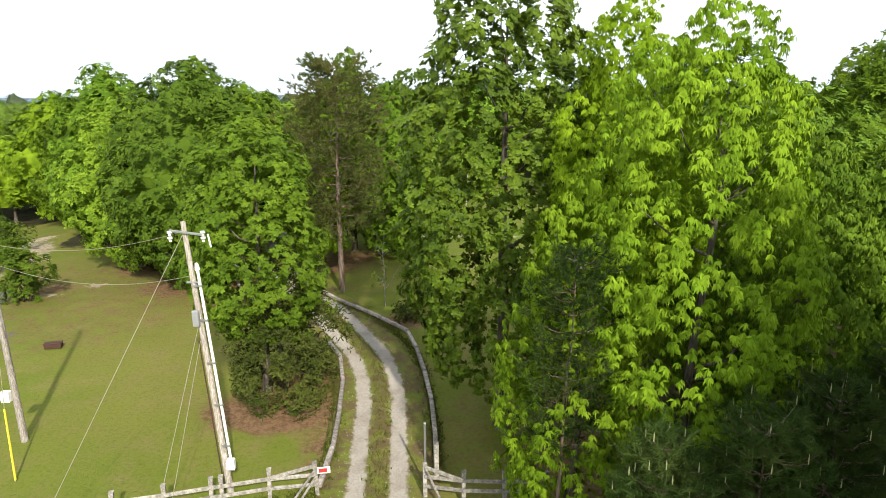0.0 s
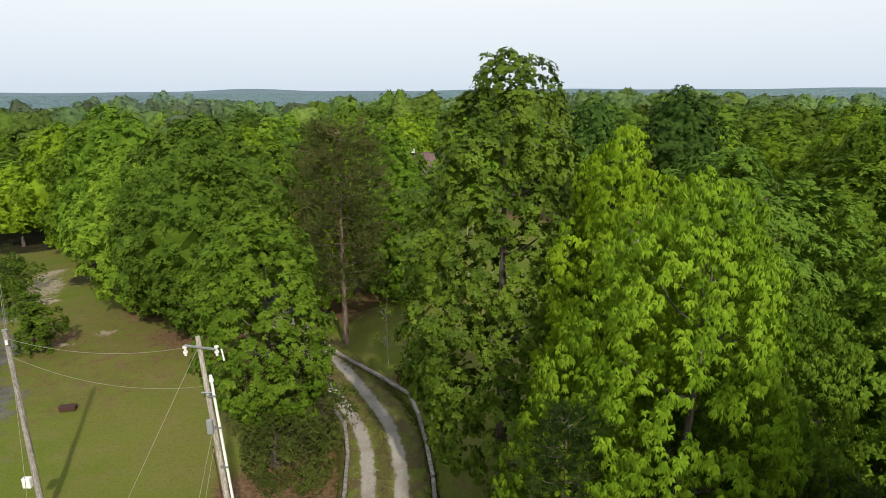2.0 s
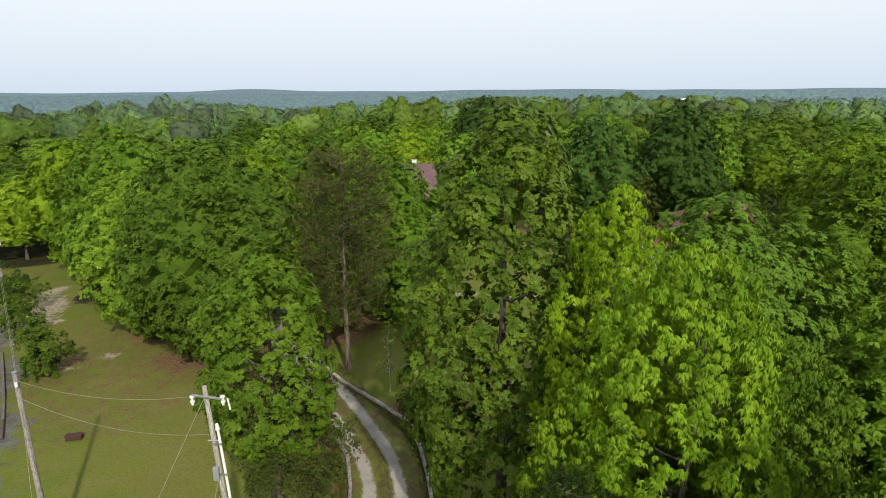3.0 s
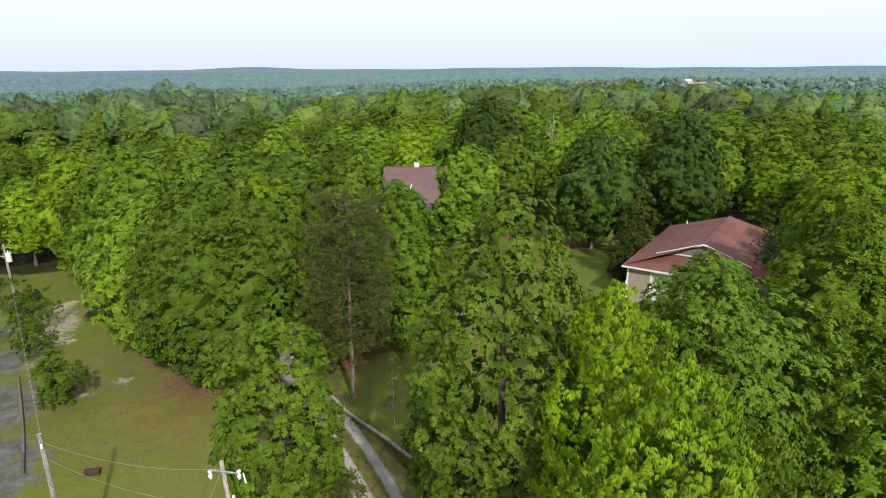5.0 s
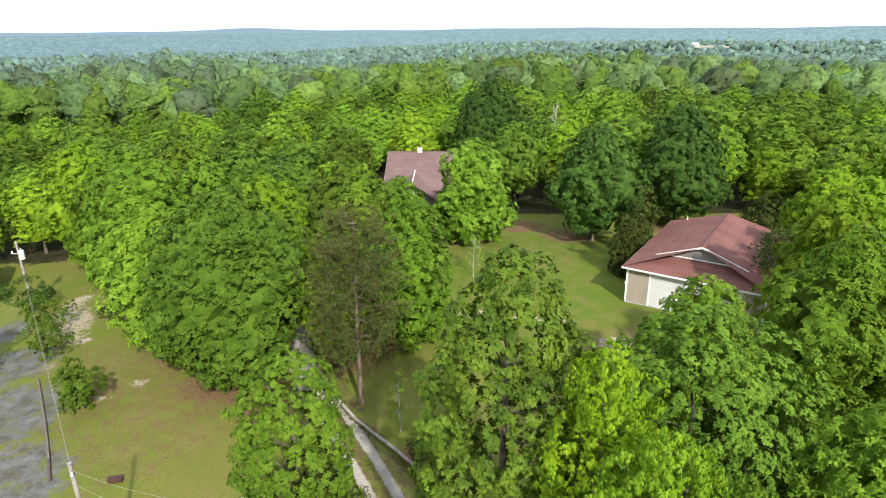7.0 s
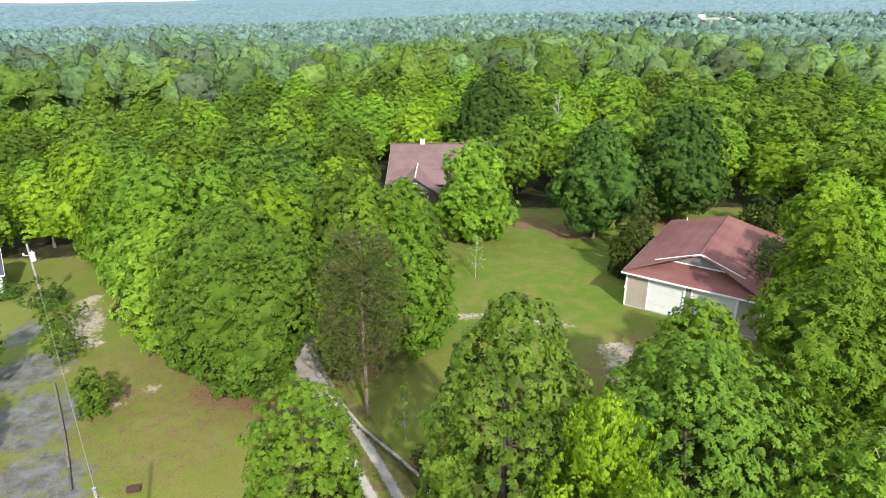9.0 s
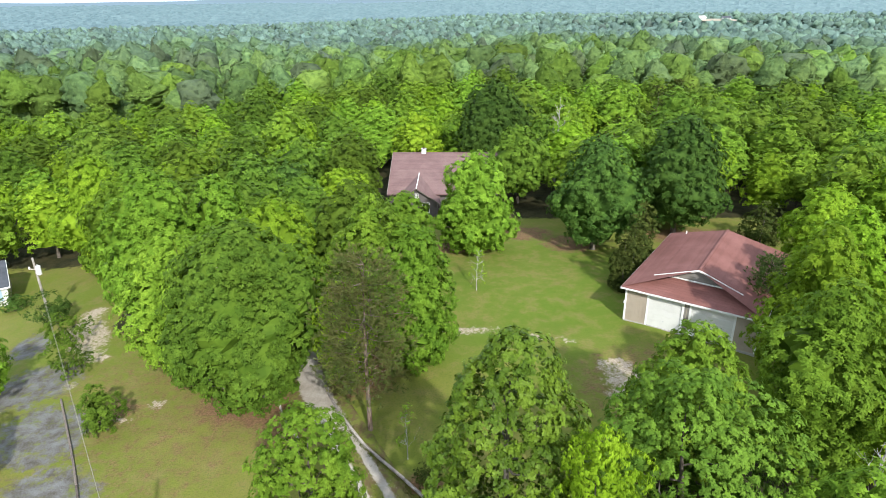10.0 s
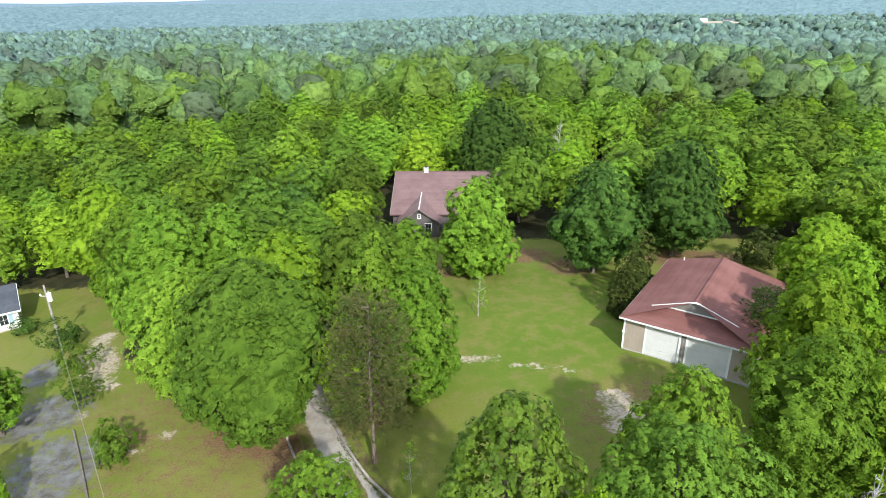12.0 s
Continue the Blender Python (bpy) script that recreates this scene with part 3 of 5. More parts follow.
def broadleaf(name, label, x, y, top, radius, low, leaf, seed, shape="dome", leafing="distant", girth=0.22, limbs=9, flat=0.9, bark=None, lumps=0.2, inner=0.5, group="", place=True, category="tree"):
    """A broadleaved tree; top and low are heights above its foot."""
    rng = np.random.default_rng(seed)
    m = pose(x, y, gz(x, y) - 0.03, 0, 0, 0) if place else None
    t = thing(name, label, category, m, group)
    bark = bark or BARK
    spine = trunk_path(rng, top * 0.86)
    s = np.linspace(1, 0, len(spine))
    flare = np.where(spine[:, 2] < 0.5, 1.35, 1.0)
    tv, tf = tube(spine, girth * (0.12 + 0.88 * s ** 0.9) * flare, 9)
    clump, dense, leaves, length, width, droop, single = LEAFING[leafing]
    area = np.pi * radius * (top - low + radius)
    clumps = int(area / (1.5 * clump ** 2))
    places, out, mass = clump_places(rng, shape, low, top, radius, clumps, lumps, inner, (22, 18), 1.0 if single else 1.2)
    limb_parts = []
    for i in range(limbs):
        end = places[rng.integers(len(places))] * np.array([0.85, 0.85, 1])
        foot_z = max(low * 0.55, min(end[2] - 0.55 * np.hypot(end[0], end[1]) - 0.3, top * 0.75))
        start = np.array([np.interp(foot_z, spine[:, 2], spine[:, 0]), np.interp(foot_z, spine[:, 2], spine[:, 1]), foot_z])
        g = girth * (0.12 + 0.88 * (1 - foot_z / (top * 0.9)) ** 0.9) * 0.55
        limb_parts.append(tube(limb_path(rng, start, end), np.linspace(g, g * 0.18, 6), 5))
    if place:
        array_mesh("trunk", tv, tf, bark, t, smooth=True)
        for v, f in limb_parts:
            array_mesh("limb", v, f, bark, t, smooth=True)
    else:
        array_mesh("trunk", *stack([(tv, tf)] + limb_parts), bark, t, smooth=True)
    v, f = leafy_crown(rng, places, out, max(1, round(dense * area / clumps)), clump, flat, length, width, droop, leaves, single)
    if single or leafing == "middle":
        v, f = stack([(v, f), mass])
    array_mesh("crown", v, f, leaf, t, smooth=single)
    return t


def needle_tufts(rng, base, axis, per, length, width, spread=0.9):
    """Fans of thin needles round each twig end."""
    n = len(base) * per
    b, a = np.repeat(base, per, 0), np.repeat(axis, per, 0)
    d = unit(a * 1.0 + rng.normal(0, spread * 0.6, (n, 3)))
    s = unit(np.cross(d, rng.normal(0, 1, (n, 3))))
    L = (length * rng.uniform(0.7, 1.25, n))[:, None]
    b = b - a * (rng.random((n, 1)) * length * 0.8)
    v = np.stack([b - s * width, b + s * width, b + d * L - np.array([0, 0, 0.10]) * L], 1).reshape(-1, 3)
    return v, np.arange(n * 3).reshape(-1, 3)


def pine(name, label, x, y, top, radius, low, leaf, seed, whorls=22, per_whorl=7, tufts=9, needles=14, length=0.22, width=0.016, girth=0.2, group="", place=True, lift=0.35, blunt=True):
    """A pine with whorled boughs and tufts of needles."""
    rng = np.random.default_rng(seed)
    t = thing(name, label, "pine tree", pose(x, y, gz(x, y) - 0.03) if place else None, group)
    spine = trunk_path(rng, top * 0.98, 0.15, 10)
    tv, tf = tube(spine, girth * np.linspace(1, 0.08, 10), 9)
    boughs, base, axis, tips = [], [], [], []
    for w in range(whorls):
        h = (w + rng.random() * 0.6) / whorls
        z = low + (top - low) * h
        reach = radius * (math.sqrt(max(0.03, 1 - ((h - 0.40) / 0.64) ** 2)) if blunt else 0.25 + 0.75 * (1 - h) ** 0.8)
        for j in range(per_whorl):
            if rng.random() < 0.12:
                continue
            a = rng.random() * 6.283
            r = reach * rng.uniform(0.6, 1.15) + 0.15
            start = np.array([np.interp(z, spine[:, 2], spine[:, 0]), np.interp(z, spine[:, 2], spine[:, 1]), z])
            end = start + np.array([math.cos(a) * r, math.sin(a) * r, r * lift * rng.uniform(0.3, 1.3)])
            tips.append(end)
            p = limb_path(rng, start, end, 0.15, 5)
            if not blunt or j % 3 == 0:
                boughs.append(tube(p, np.linspace(0.028, 0.006, 5) * (0.5 + r * 0.3), 4))
            for q in range(tufts):
                u = rng.uniform(0.5, 1.05)
                k = start * (1 - u) + end * u + rng.normal(0, 0.16 + 0.07 * r, 3)
                base.append(k)
                axis.append(unit(np.array([math.cos(a), math.sin(a), 0.75]) + rng.normal(0, 0.45, 3)))
    array_mesh("trunk", *stack([(tv, tf)] + boughs), BARK_PINE, t, smooth=True)
    if not blunt:
        shoots = [tube(np.array([e, e + np.array([0.0, 0.0, 0.09]), e + np.array([0.0, 0.01, 0.2])]), np.array([0.012, 0.014, 0.004]), 4) for e in np.array(tips) if rng.random() < 0.5]
        tagged(array_mesh("spring_growth", *stack(shoots), SHOOT, t), "pale upright spring shoots", kind="stuff")
    v, f = needle_tufts(rng, np.array(base), np.array(axis), needles, length, width)
    array_mesh("crown", v, f, leaf, t)
    return t


def evergreen(name, label, x, y, top, radius, low, leaf, seed, n=7000, length=0.2, width=0.05, shape="spire", clumps=160, group="", clump=0.5):
    """A dense cedar or bush whose sprays point up and out."""
    rng = np.random.default_rng(seed)
    t = thing(name, label, "evergreen", pose(x, y, gz(x, y) - 0.03), group)
    spine = trunk_path(rng, top * 0.9, 0.1)
    array_mesh("trunk", *tube(spine, 0.12 * np.linspace(1, 0.15, 8), 7), BARK, t, smooth=True)
    places, out = clump_places(rng, shape, low, top, radius, clumps, 0.2, 0.55)
    v, f = leafy_crown(rng, places, unit(out + np.array([0, 0, 0.4])), max(1, n // clumps // 4), clump, 1.0, length, width, -0.5, 4)
    array_mesh("crown", v, f, leaf, t)
    return t


def bush(name, label, x, y, top, radius, leaf, seed, n=3500, length=0.16, width=0.05):
    rng = np.random.default_rng(seed)
    t = thing(name, label, "bush", pose(x, y, gz(x, y) - 0.03))
    stems = []
    places, out = clump_places(rng, "round", 0.15, top, radius, 60, 0.25, 0.3)
    for i in range(9):
        e = places[rng.integers(len(places))]
        stems.append(tube(limb_path(rng, np.array([rng.normal(0, 0.12), rng.normal(0, 0.12), -0.1]), e, -0.1), np.linspace(0.035, 0.01, 6), 4))
    array_mesh("stems", *stack(stems), BARK, t)
    v, f = leafy_crown(rng, places, unit(out + np.array([0, 0, 0.7])), n // 240, 0.42, 1.1, length, width, -0.5, 4)
    array_mesh("crown", v, f, leaf, t)
    return t


def bare_tree(name, label, x, y, top, radius, seed, leaf=None, leaves=0, girth=0.07):
    """A sapling or dead tree whose branches show."""
    rng = np.random.default_rng(seed)
    t = thing(name, label, "tree", pose(x, y, gz(x, y) - 0.03))
    spine = trunk_path(rng, top, 0.2)
    pieces, ends = [tube(spine, girth * np.linspace(1, 0.12, 8), 6)], []
    for i in range(20):
        z = top * rng.uniform(0.22, 0.95)
        start = np.array([np.interp(z, spine[:, 2], spine[:, 0]), np.interp(z, spine[:, 2], spine[:, 1]), z])
        a, r = rng.random() * 6.283, radius * rng.uniform(0.5, 1.1) * (1.15 - z / top)
        end = start + np.array([math.cos(a) * r, math.sin(a) * r, r * rng.uniform(0.5, 1.3)])
        pieces.append(tube(limb_path(rng, start, end, 0.05), girth * np.linspace(0.42, 0.08, 6), 4))
        ends.append(end)
        for j in range(3):
            e2 = end + rng.normal(0, 0.35, 3) * r
            s2 = start * 0.4 + end * 0.6
            pieces.append(tube(limb_path(rng, s2, e2, 0.03), girth * np.linspace(0.2, 0.05, 6), 3))
            ends.append(e2)
    array_mesh("trunk", *stack(pieces), BARK_PALE if not leaf or leaves < 900 else BARK, t)
    if leaf:
        e = np.array(ends)
        v, f = leafy_crown(rng, e, unit(e - np.array([0, 0, top * 0.4])), max(1, leaves // len(e) // 3), 0.3, 0.8, 0.15, 0.05, 0.4, 3)
        array_mesh("crown", v, f, leaf, t)
    return t


TAKEN = []


def near_trees():
    """The trees that can be told apart, from the gate outwards, and two unseen ones added for their shade."""
    hick = "hickory tree with drooping bright yellow-green spring leaves"
    # name, label, x, y, height of the top, radius, foot of the crown, leaf, shape, leafing, girth, limbs
    trees = (
        ("hickory_tree", hick + " near the gate", 6.2, 14.6, 14.5, 3.0, 4.5, LEAF_BRIGHT, "tall", "hickory", 0.2, 12),
        ("hickory_tree", "slender " + hick, 5.4, 18.5, 15.4, 2.45, 4.0, LEAF_GOLD, "dome", "hickory", 0.16, 8),
        ("hickory_tree", "low " + hick, 3.4, 14.7, 10.7, 2.0, 0.8, LEAF_BRIGHT, "tall", "hickory", 0.13, 9),
        ("hickory_tree", "dark green leafy hickory in the shade", 9.6, 16.2, 11.6, 2.6, 2.0, LEAF_FRESH, "tall", "hickory", 0.18, 10),
        ("sweetgum_tree", "tall dark glossy sweetgum with a pointed crown", 2.2, 21.7, 17.6, 3.7, 2.2, LEAF_DARK, "dome", "glossy", 0.28, 12),
        ("oak_tree", "bright green young oak beside the drive", -7.7, 24.4, 11.6, 2.8, 2.8, LEAF_FRESH, "dome", "oak", 0.2, 10),
        ("maple_tree", "bright green leafy maple near the garage lawn", 11.4, 24.0, 13.8, 5.1, 2.0, LEAF_OAK, "dome", "oak", 0.22, 12),
        ("maple_tree", "leafy green maple at the wood's edge", 17.0, 19.5, 12.2, 3.6, 2.0, LEAF_FRESH, "dome", "middle", 0.2, 8),
        ("maple_tree", "rounded green maple below the garage", 14.4, 31.8, 11.2, 3.6, 1.0, LEAF_FRESH, "dome", "middle", 0.2, 9),
        ("maple_tree", "bright green leafy maple at the wood's edge", 22.0, 31.4, 14.2, 3.9, 1.5, LEAF_FRESH, "tall", "middle", 0.22, 9),
        ("tulip_tree", "tall yellow-green tulip tree beside the garage", 26.4, 40.2, 13.6, 3.7, 1.5, LEAF_BRIGHT, "tall", "middle", 0.22, 9),
        ("tulip_tree", "tall yellow-green tulip tree beside the garage", 33.0, 47.5, 12.6, 4.2, 1.5, LEAF_BRIGHT, "tall", "middle", 0.24, 8),
        ("tulip_tree", "yellow-green tulip tree behind the garage", 38.0, 59.6, 10.8, 4.0, 1.5, LEAF_BRIGHT, "tall", "distant", 0.22, 8),
        ("tulip_tree", "leafy green tulip tree at the wood's edge", 27.4, 31.5, 12.5, 4.0, 1.5, LEAF_BRIGHT, "dome", "middle", 0.22, 8),
        ("oak_tree", "broad spreading oak over brown leaf litter", -16.6, 42.4, 14.8, 6.0, 0.7, LEAF_OAK, "dome", "middle", 0.38, 30),
        ("oak_tree", "bright green oak beside a broad oak", -23.4, 46.0, 12.6, 4.2, 0.6, LEAF_FRESH, "dome", "middle", 0.28, 10),
        ("oak_tree", "leafy green oak at the edge of the lawn", -30.0, 56.4, 15.2, 4.9, 0.7, LEAF_FRESH, "dome", "distant", 0.3, 10),
        ("oak_tree", "yellow-green oak in the edge of the wood", -24.6, 60.0, 13.6, 4.0, 1.5, LEAF_FRESH, "dome", "distant", 0.26, 8),
        ("oak_tree", "leafy green oak at the edge of the lawn", -37.0, 63.0, 12.6, 4.0, 0.8, LEAF_FRESH, "dome", "distant", 0.26, 9),
        ("oak_tree", "yellow-green leafy oak at the edge of the lawn", -43.6, 70.4, 14.3, 4.6, 0.8, LEAF_BRIGHT, "dome", "distant", 0.26, 9),
        ("oak_tree", "bright green oak behind the broad oak", -16.6, 52.8, 13.6, 4.0, 2.5, LEAF_BRIGHT, "dome", "distant", 0.26, 9),
        ("tulip_tree", "slim yellow-green tree beside a pine", -8.7, 41.8, 10.2, 2.2, 1.6, LEAF_BRIGHT, "egg", "middle", 0.16, 7),
        ("tulip_tree", "tall slim leafy tree behind a pine", -7.0, 47.0, 14.8, 3.2, 2.5, LEAF_FRESH, "egg", "middle", 0.2, 9),
        ("tulip_tree", "leafy green tree beside the lawn", -3.6, 45.6, 12.4, 3.6, 0.6, LEAF_FRESH, "dome", "middle", 0.2, 9),
        ("oak_tree", "leafy green tree beside the drive", -10.2, 57.0, 13.4, 4.0, 2.5, LEAF_OAK, "dome", "distant", 0.24, 8),
        ("oak_tree", "leafy green oak before the house front", -5.6, 63.5, 9.6, 3.4, 0.8, LEAF_FRESH, "dome", "distant", 0.22, 8),
        ("maple_tree", "green maple in front of the house", 2.4, 70.6, 12.0, 4.6, 0.3, LEAF_FRESH, "dome", "distant", 0.24, 9),
        ("water_oak_tree", "dark green rounded oak on the lawn", 16.8, 70.0, 13.6, 4.9, 1.6, LEAF_DEEP, "dome", "distant", 0.3, 10),
        ("water_oak_tree", "dark green tall oak behind the garage", 28.6, 76.0, 15.0, 5.4, 2.0, LEAF_DEEP, "dome", "distant", 0.3, 10),
        ("water_oak_tree", "dark green tall oak behind the house", 6.8, 106.5, 16.0, 6.0, 2.2, LEAF_DEEP, "dome", "distant", 0.3, 8),
        ("oak_tree", "leafy green oak beside the house", 9.5, 90.0, 11.5, 4.4, 2.2, LEAF_OAK, "dome", "distant", 0.26, 8),
        ("oak_tree", "low yellow-green tree beside the house", -15.6, 80.4, 8.8, 3.6, 1.5, LEAF_BRIGHT, "round", "distant", 0.22, 7),
        ("oak_tree", "leafy green tree beside the house", -15.5, 90.0, 11.5, 4.2, 1.5, LEAF_OAK, "round", "distant", 0.22, 7),
        # two unseen trees, added to shade the young pines and right-hand hickories
        ("hickory_tree", "leafy hickory added out of view to cast shade by the fence", 11.4, 4.0, 16.5, 4.2, 2.5, LEAF_BRIGHT, "round", "distant", 0.2, 7),
        ("hickory_tree", "leafy hickory added out of view to cast shade by the fence", 15.2, 7.0, 11.0, 3.8, 2.0, LEAF_FRESH, "round", "distant", 0.2, 7),
        ("oak_tree", "green leafy oak beside the gravel yard", -38.6, 41.2, 6.6, 2.3, 1.2, LEAF_FRESH, "round", "middle", 0.2, 7),
        ("oak_tree", "bright green leafy tree beside the gravel yard", -33.2, 31.5, 5.4, 2.0, 0.8, LEAF_BRIGHT, "round", "middle", 0.16, 7),
    )
    TAKEN.extend((row[2], row[3]) for row in trees)
    for i, (name, label, x, y, top, r, low, leaf, shape, leafing, girth, limbs) in enumerate(trees):
        broadleaf(name, label, x, y, top, r, low, leaf, 11 + i, shape, leafing, girth, limbs, bark=BARK_LIMB if "spreading" in label else None, lumps=0.11 if "glossy" in label or "spreading" in label else 0.16)
    evergreen("cedar_bush", "dark green red cedar under a young oak", -6.9, 24.3, 5.8, 2.05, -1.2, LEAF_CEDAR, 17, 16000, 0.2, 0.035, "dome", 150, clump=0.62)
    pine("pine_tree", "tall thin pine with rusty sparse needles by the drive", -6.4, 36.8, 13.7, 3.2, 3.6, LEAF_RUST, 28, 24, 9, 15, 14, 0.28, 0.026, 0.2)
    pine("pine_tree", "slender dark green young pine among hickories", 2.7, 13.0, 9.6, 0.8, 4.5, LEAF_PINE, 75, 14, 7, 8, 16, 0.22, 0.012, 0.08)
    for i, (x, y, h, r) in enumerate(((17.2, 57.6, 6.0, 1.35), (18.9, 60.2, 7.0, 1.4), (20.6, 63.0, 7.6, 1.45))):
        evergreen("arborvitae", "dark green pointed evergreen against the garage", x, y, h, r, 0.1, LEAF_CEDAR, 40 + i, 4500, 0.26, 0.06, "cone", 110, "evergreens beside the garage")
    evergreen("cedar_tree", "dark green cedar on bare ground", 38.4, 72.5, 5.2, 2.2, 0.2, LEAF_CEDAR, 44, 4500, 0.3, 0.07, "spire", 110)
    pine("pine_tree", "dark green young pine beside the garage", 27.7, 49.2, 7.2, 1.8, 1.0, LEAF_PINE, 45, 20, 8, 10, 12, 0.24, 0.03, 0.14)
    young = "young pine with long needles and pale candles at the fence"
    for i, (x, y, h, r) in enumerate(((6.4, 10.9, 6.6, 1.7), (4.4, 10.7, 6.1, 1.3), (8.2, 11.6, 6.8, 1.8), (10.6, 13.0, 6.8, 1.8))):
        pine("young_pine", young, x, y, h, r, 0.8, LEAF_PINE, 50 + i, 17, 8, 11, 26, 0.24, 0.0075, 0.08, "young pines by the fence", lift=0.6, blunt=False)
    bare_tree("sapling", "pale slender sapling with sparse leaves on the lawn", 2.2, 58.8, 4.6, 1.5, 60, LEAF_BRIGHT, 260, 0.07)
    bare_tree("sapling", "pale thin sapling with a few leaves near the drive", -3.4, 33.6, 4.4, 0.8, 61, LEAF_FRESH, 300, 0.04)
    bare_tree("dead_tree", "bare grey dead tree at the wood's edge", 23.0, 26.6, 9.5, 2.6, 62, None, 0, 0.12)
    bare_tree("dead_tree", "bare grey dead tree standing in the woods", 17.0, 101.5, 14.2, 3.2, 63, None, 0, 0.16)
    bush("bush", "green upright bush on the lawn edge", -26.9, 37.6, 3.7, 1.05, LEAF_OAK, 64, 8000)
    bush("bush", "scrubby bush along the power line", -34.3, 45.6, 2.6, 1.7, LEAF_OAK, 65, 2800)
    bush("bush", "scrubby bush along the power line", -37.6, 50.6, 2.6, 1.8, LEAF_OAK, 66, 4200)
    bush("bush", "scrubby bush along the power line", -41.8, 55.8, 3.2, 2.2, LEAF_DEEP, 67, 4800)
    bush("bush", "clipped dark bush by the neighbouring house", -50.6, 61.8, 1.7, 1.3, LEAF_DEEP, 68, 2600)
    bush("bush", "low dark bush beside the drive timbers", -2.0, 31.6, 0.6, 0.7, LEAF_CEDAR, 69, 900)


def spaced(rng, keep, gap, lo, hi, tries):
    """Scattered places at least gap apart, in the wedge that the valley opens to."""
    cell, grid, out = gap, {}, []
    for x, y in TAKEN:
        grid.setdefault((int(x // cell), int(y // cell)), []).append((x, y))
    r = np.sqrt(rng.uniform(lo * lo, hi * hi, tries))
    a = rng.uniform(-0.78, 0.78, tries)
    for x, y in zip(r * np.sin(a), r * np.cos(a)):
        if not keep(x, y):
            continue
        i, j = int(x // cell), int(y // cell)
        if any((x - p) ** 2 + (y - q) ** 2 < gap * gap for di in (-1, 0, 1) for dj in (-1, 0, 1) for p, q in grid.get((i + di, j + dj), ())):
            continue
        grid.setdefault((i, j), []).append((x, y))
        out.append((float(x), float(y)))
    return out


def wooded(x, y):
    return (float(in_woods(x, y)) > 0.5 or y > 112) and not (0 < x < 27.5 and y < 60) and not (19 < x < 41 and 44 < y < 73) and not (-18 < x < 14 and 70 < y < 106)


FIELDS = [(-159, 332, 42, 30), (301, 755, 90, 45), (32, 494, 14, 9)]


def open_field(x, y):
    return any(((x - a) / rx) ** 2 + ((y - b) / ry) ** 2 < 1 for a, b, rx, ry in FIELDS)


def woodland():
    """Single trees of the wood, copied from a few grown ones."""
    rng = np.random.default_rng(7)
    kinds = []
    spec = [("oak_tree", "leafy green oak in the closed wood", LEAF_OAK, "dome", 4.4), ("maple_tree", "fresh green maple in the closed wood", LEAF_FRESH, "egg", 3.7),
            ("water_oak_tree", "dark green oak in the closed wood", LEAF_DEEP, "dome", 4.6), ("tulip_tree", "yellow-green tulip tree in the closed wood", LEAF_BRIGHT, "egg", 3.5),
            ("oak_tree", "uneven leafy oak in the closed wood", LEAF_OAK, "egg", 3.9)]
    for lod, leafing in enumerate(("wood", "far_wood")):
        row = []
        for i, (name, label, leaf, shape, r) in enumerate(spec):
            row.append(broadleaf(name, label, 0, 0, 14.0, r, 3.0, leaf, 100 + i + 10 * lod, shape, leafing, 0.2, 3, lumps=0.18, group="trees of the wood", place=False))
        row.append(pine("pine_tree", "dark pine in the closed wood", 0, 0, 15.0, 2.7, 5.0, LEAF_CEDAR, 120 + lod, 14 - 4 * lod, 6, 5, 7, 0.55, 0.07 + 0.04 * lod, 0.18, "pines of the wood", False))
        kinds.append(row)
    used = set()
    places = sorted(spaced(rng, wooded, 6.4, 18, 165, 30000), key=lambda p: p[1])[:330]
    for x, y in places:
        row = kinds[0 if math.hypot(x, y) < 78 else 1]
        i = rng.choice(6, p=[0.18, 0.31, 0.06, 0.30, 0.11, 0.04])
        s = rng.uniform(0.64, 1.0)
        m = pose(x, y, gz(x, y) - 0.05, 0, 0, rng.uniform(0, 360)) @ Matrix.Diagonal((s * rng.uniform(1.0, 1.25), s * rng.uniform(1.0, 1.25), s, 1))
        if row[i].name in used:
            copy_thing(row[i], m)
        else:
            row[i].matrix_basis = m
            used.add(row[i].name)
    for row in kinds:
        for t in row:
            if t.name not in used:
                for o in (*t.children_recursive, t):
                    bpy.data.objects.remove(o)
    return places


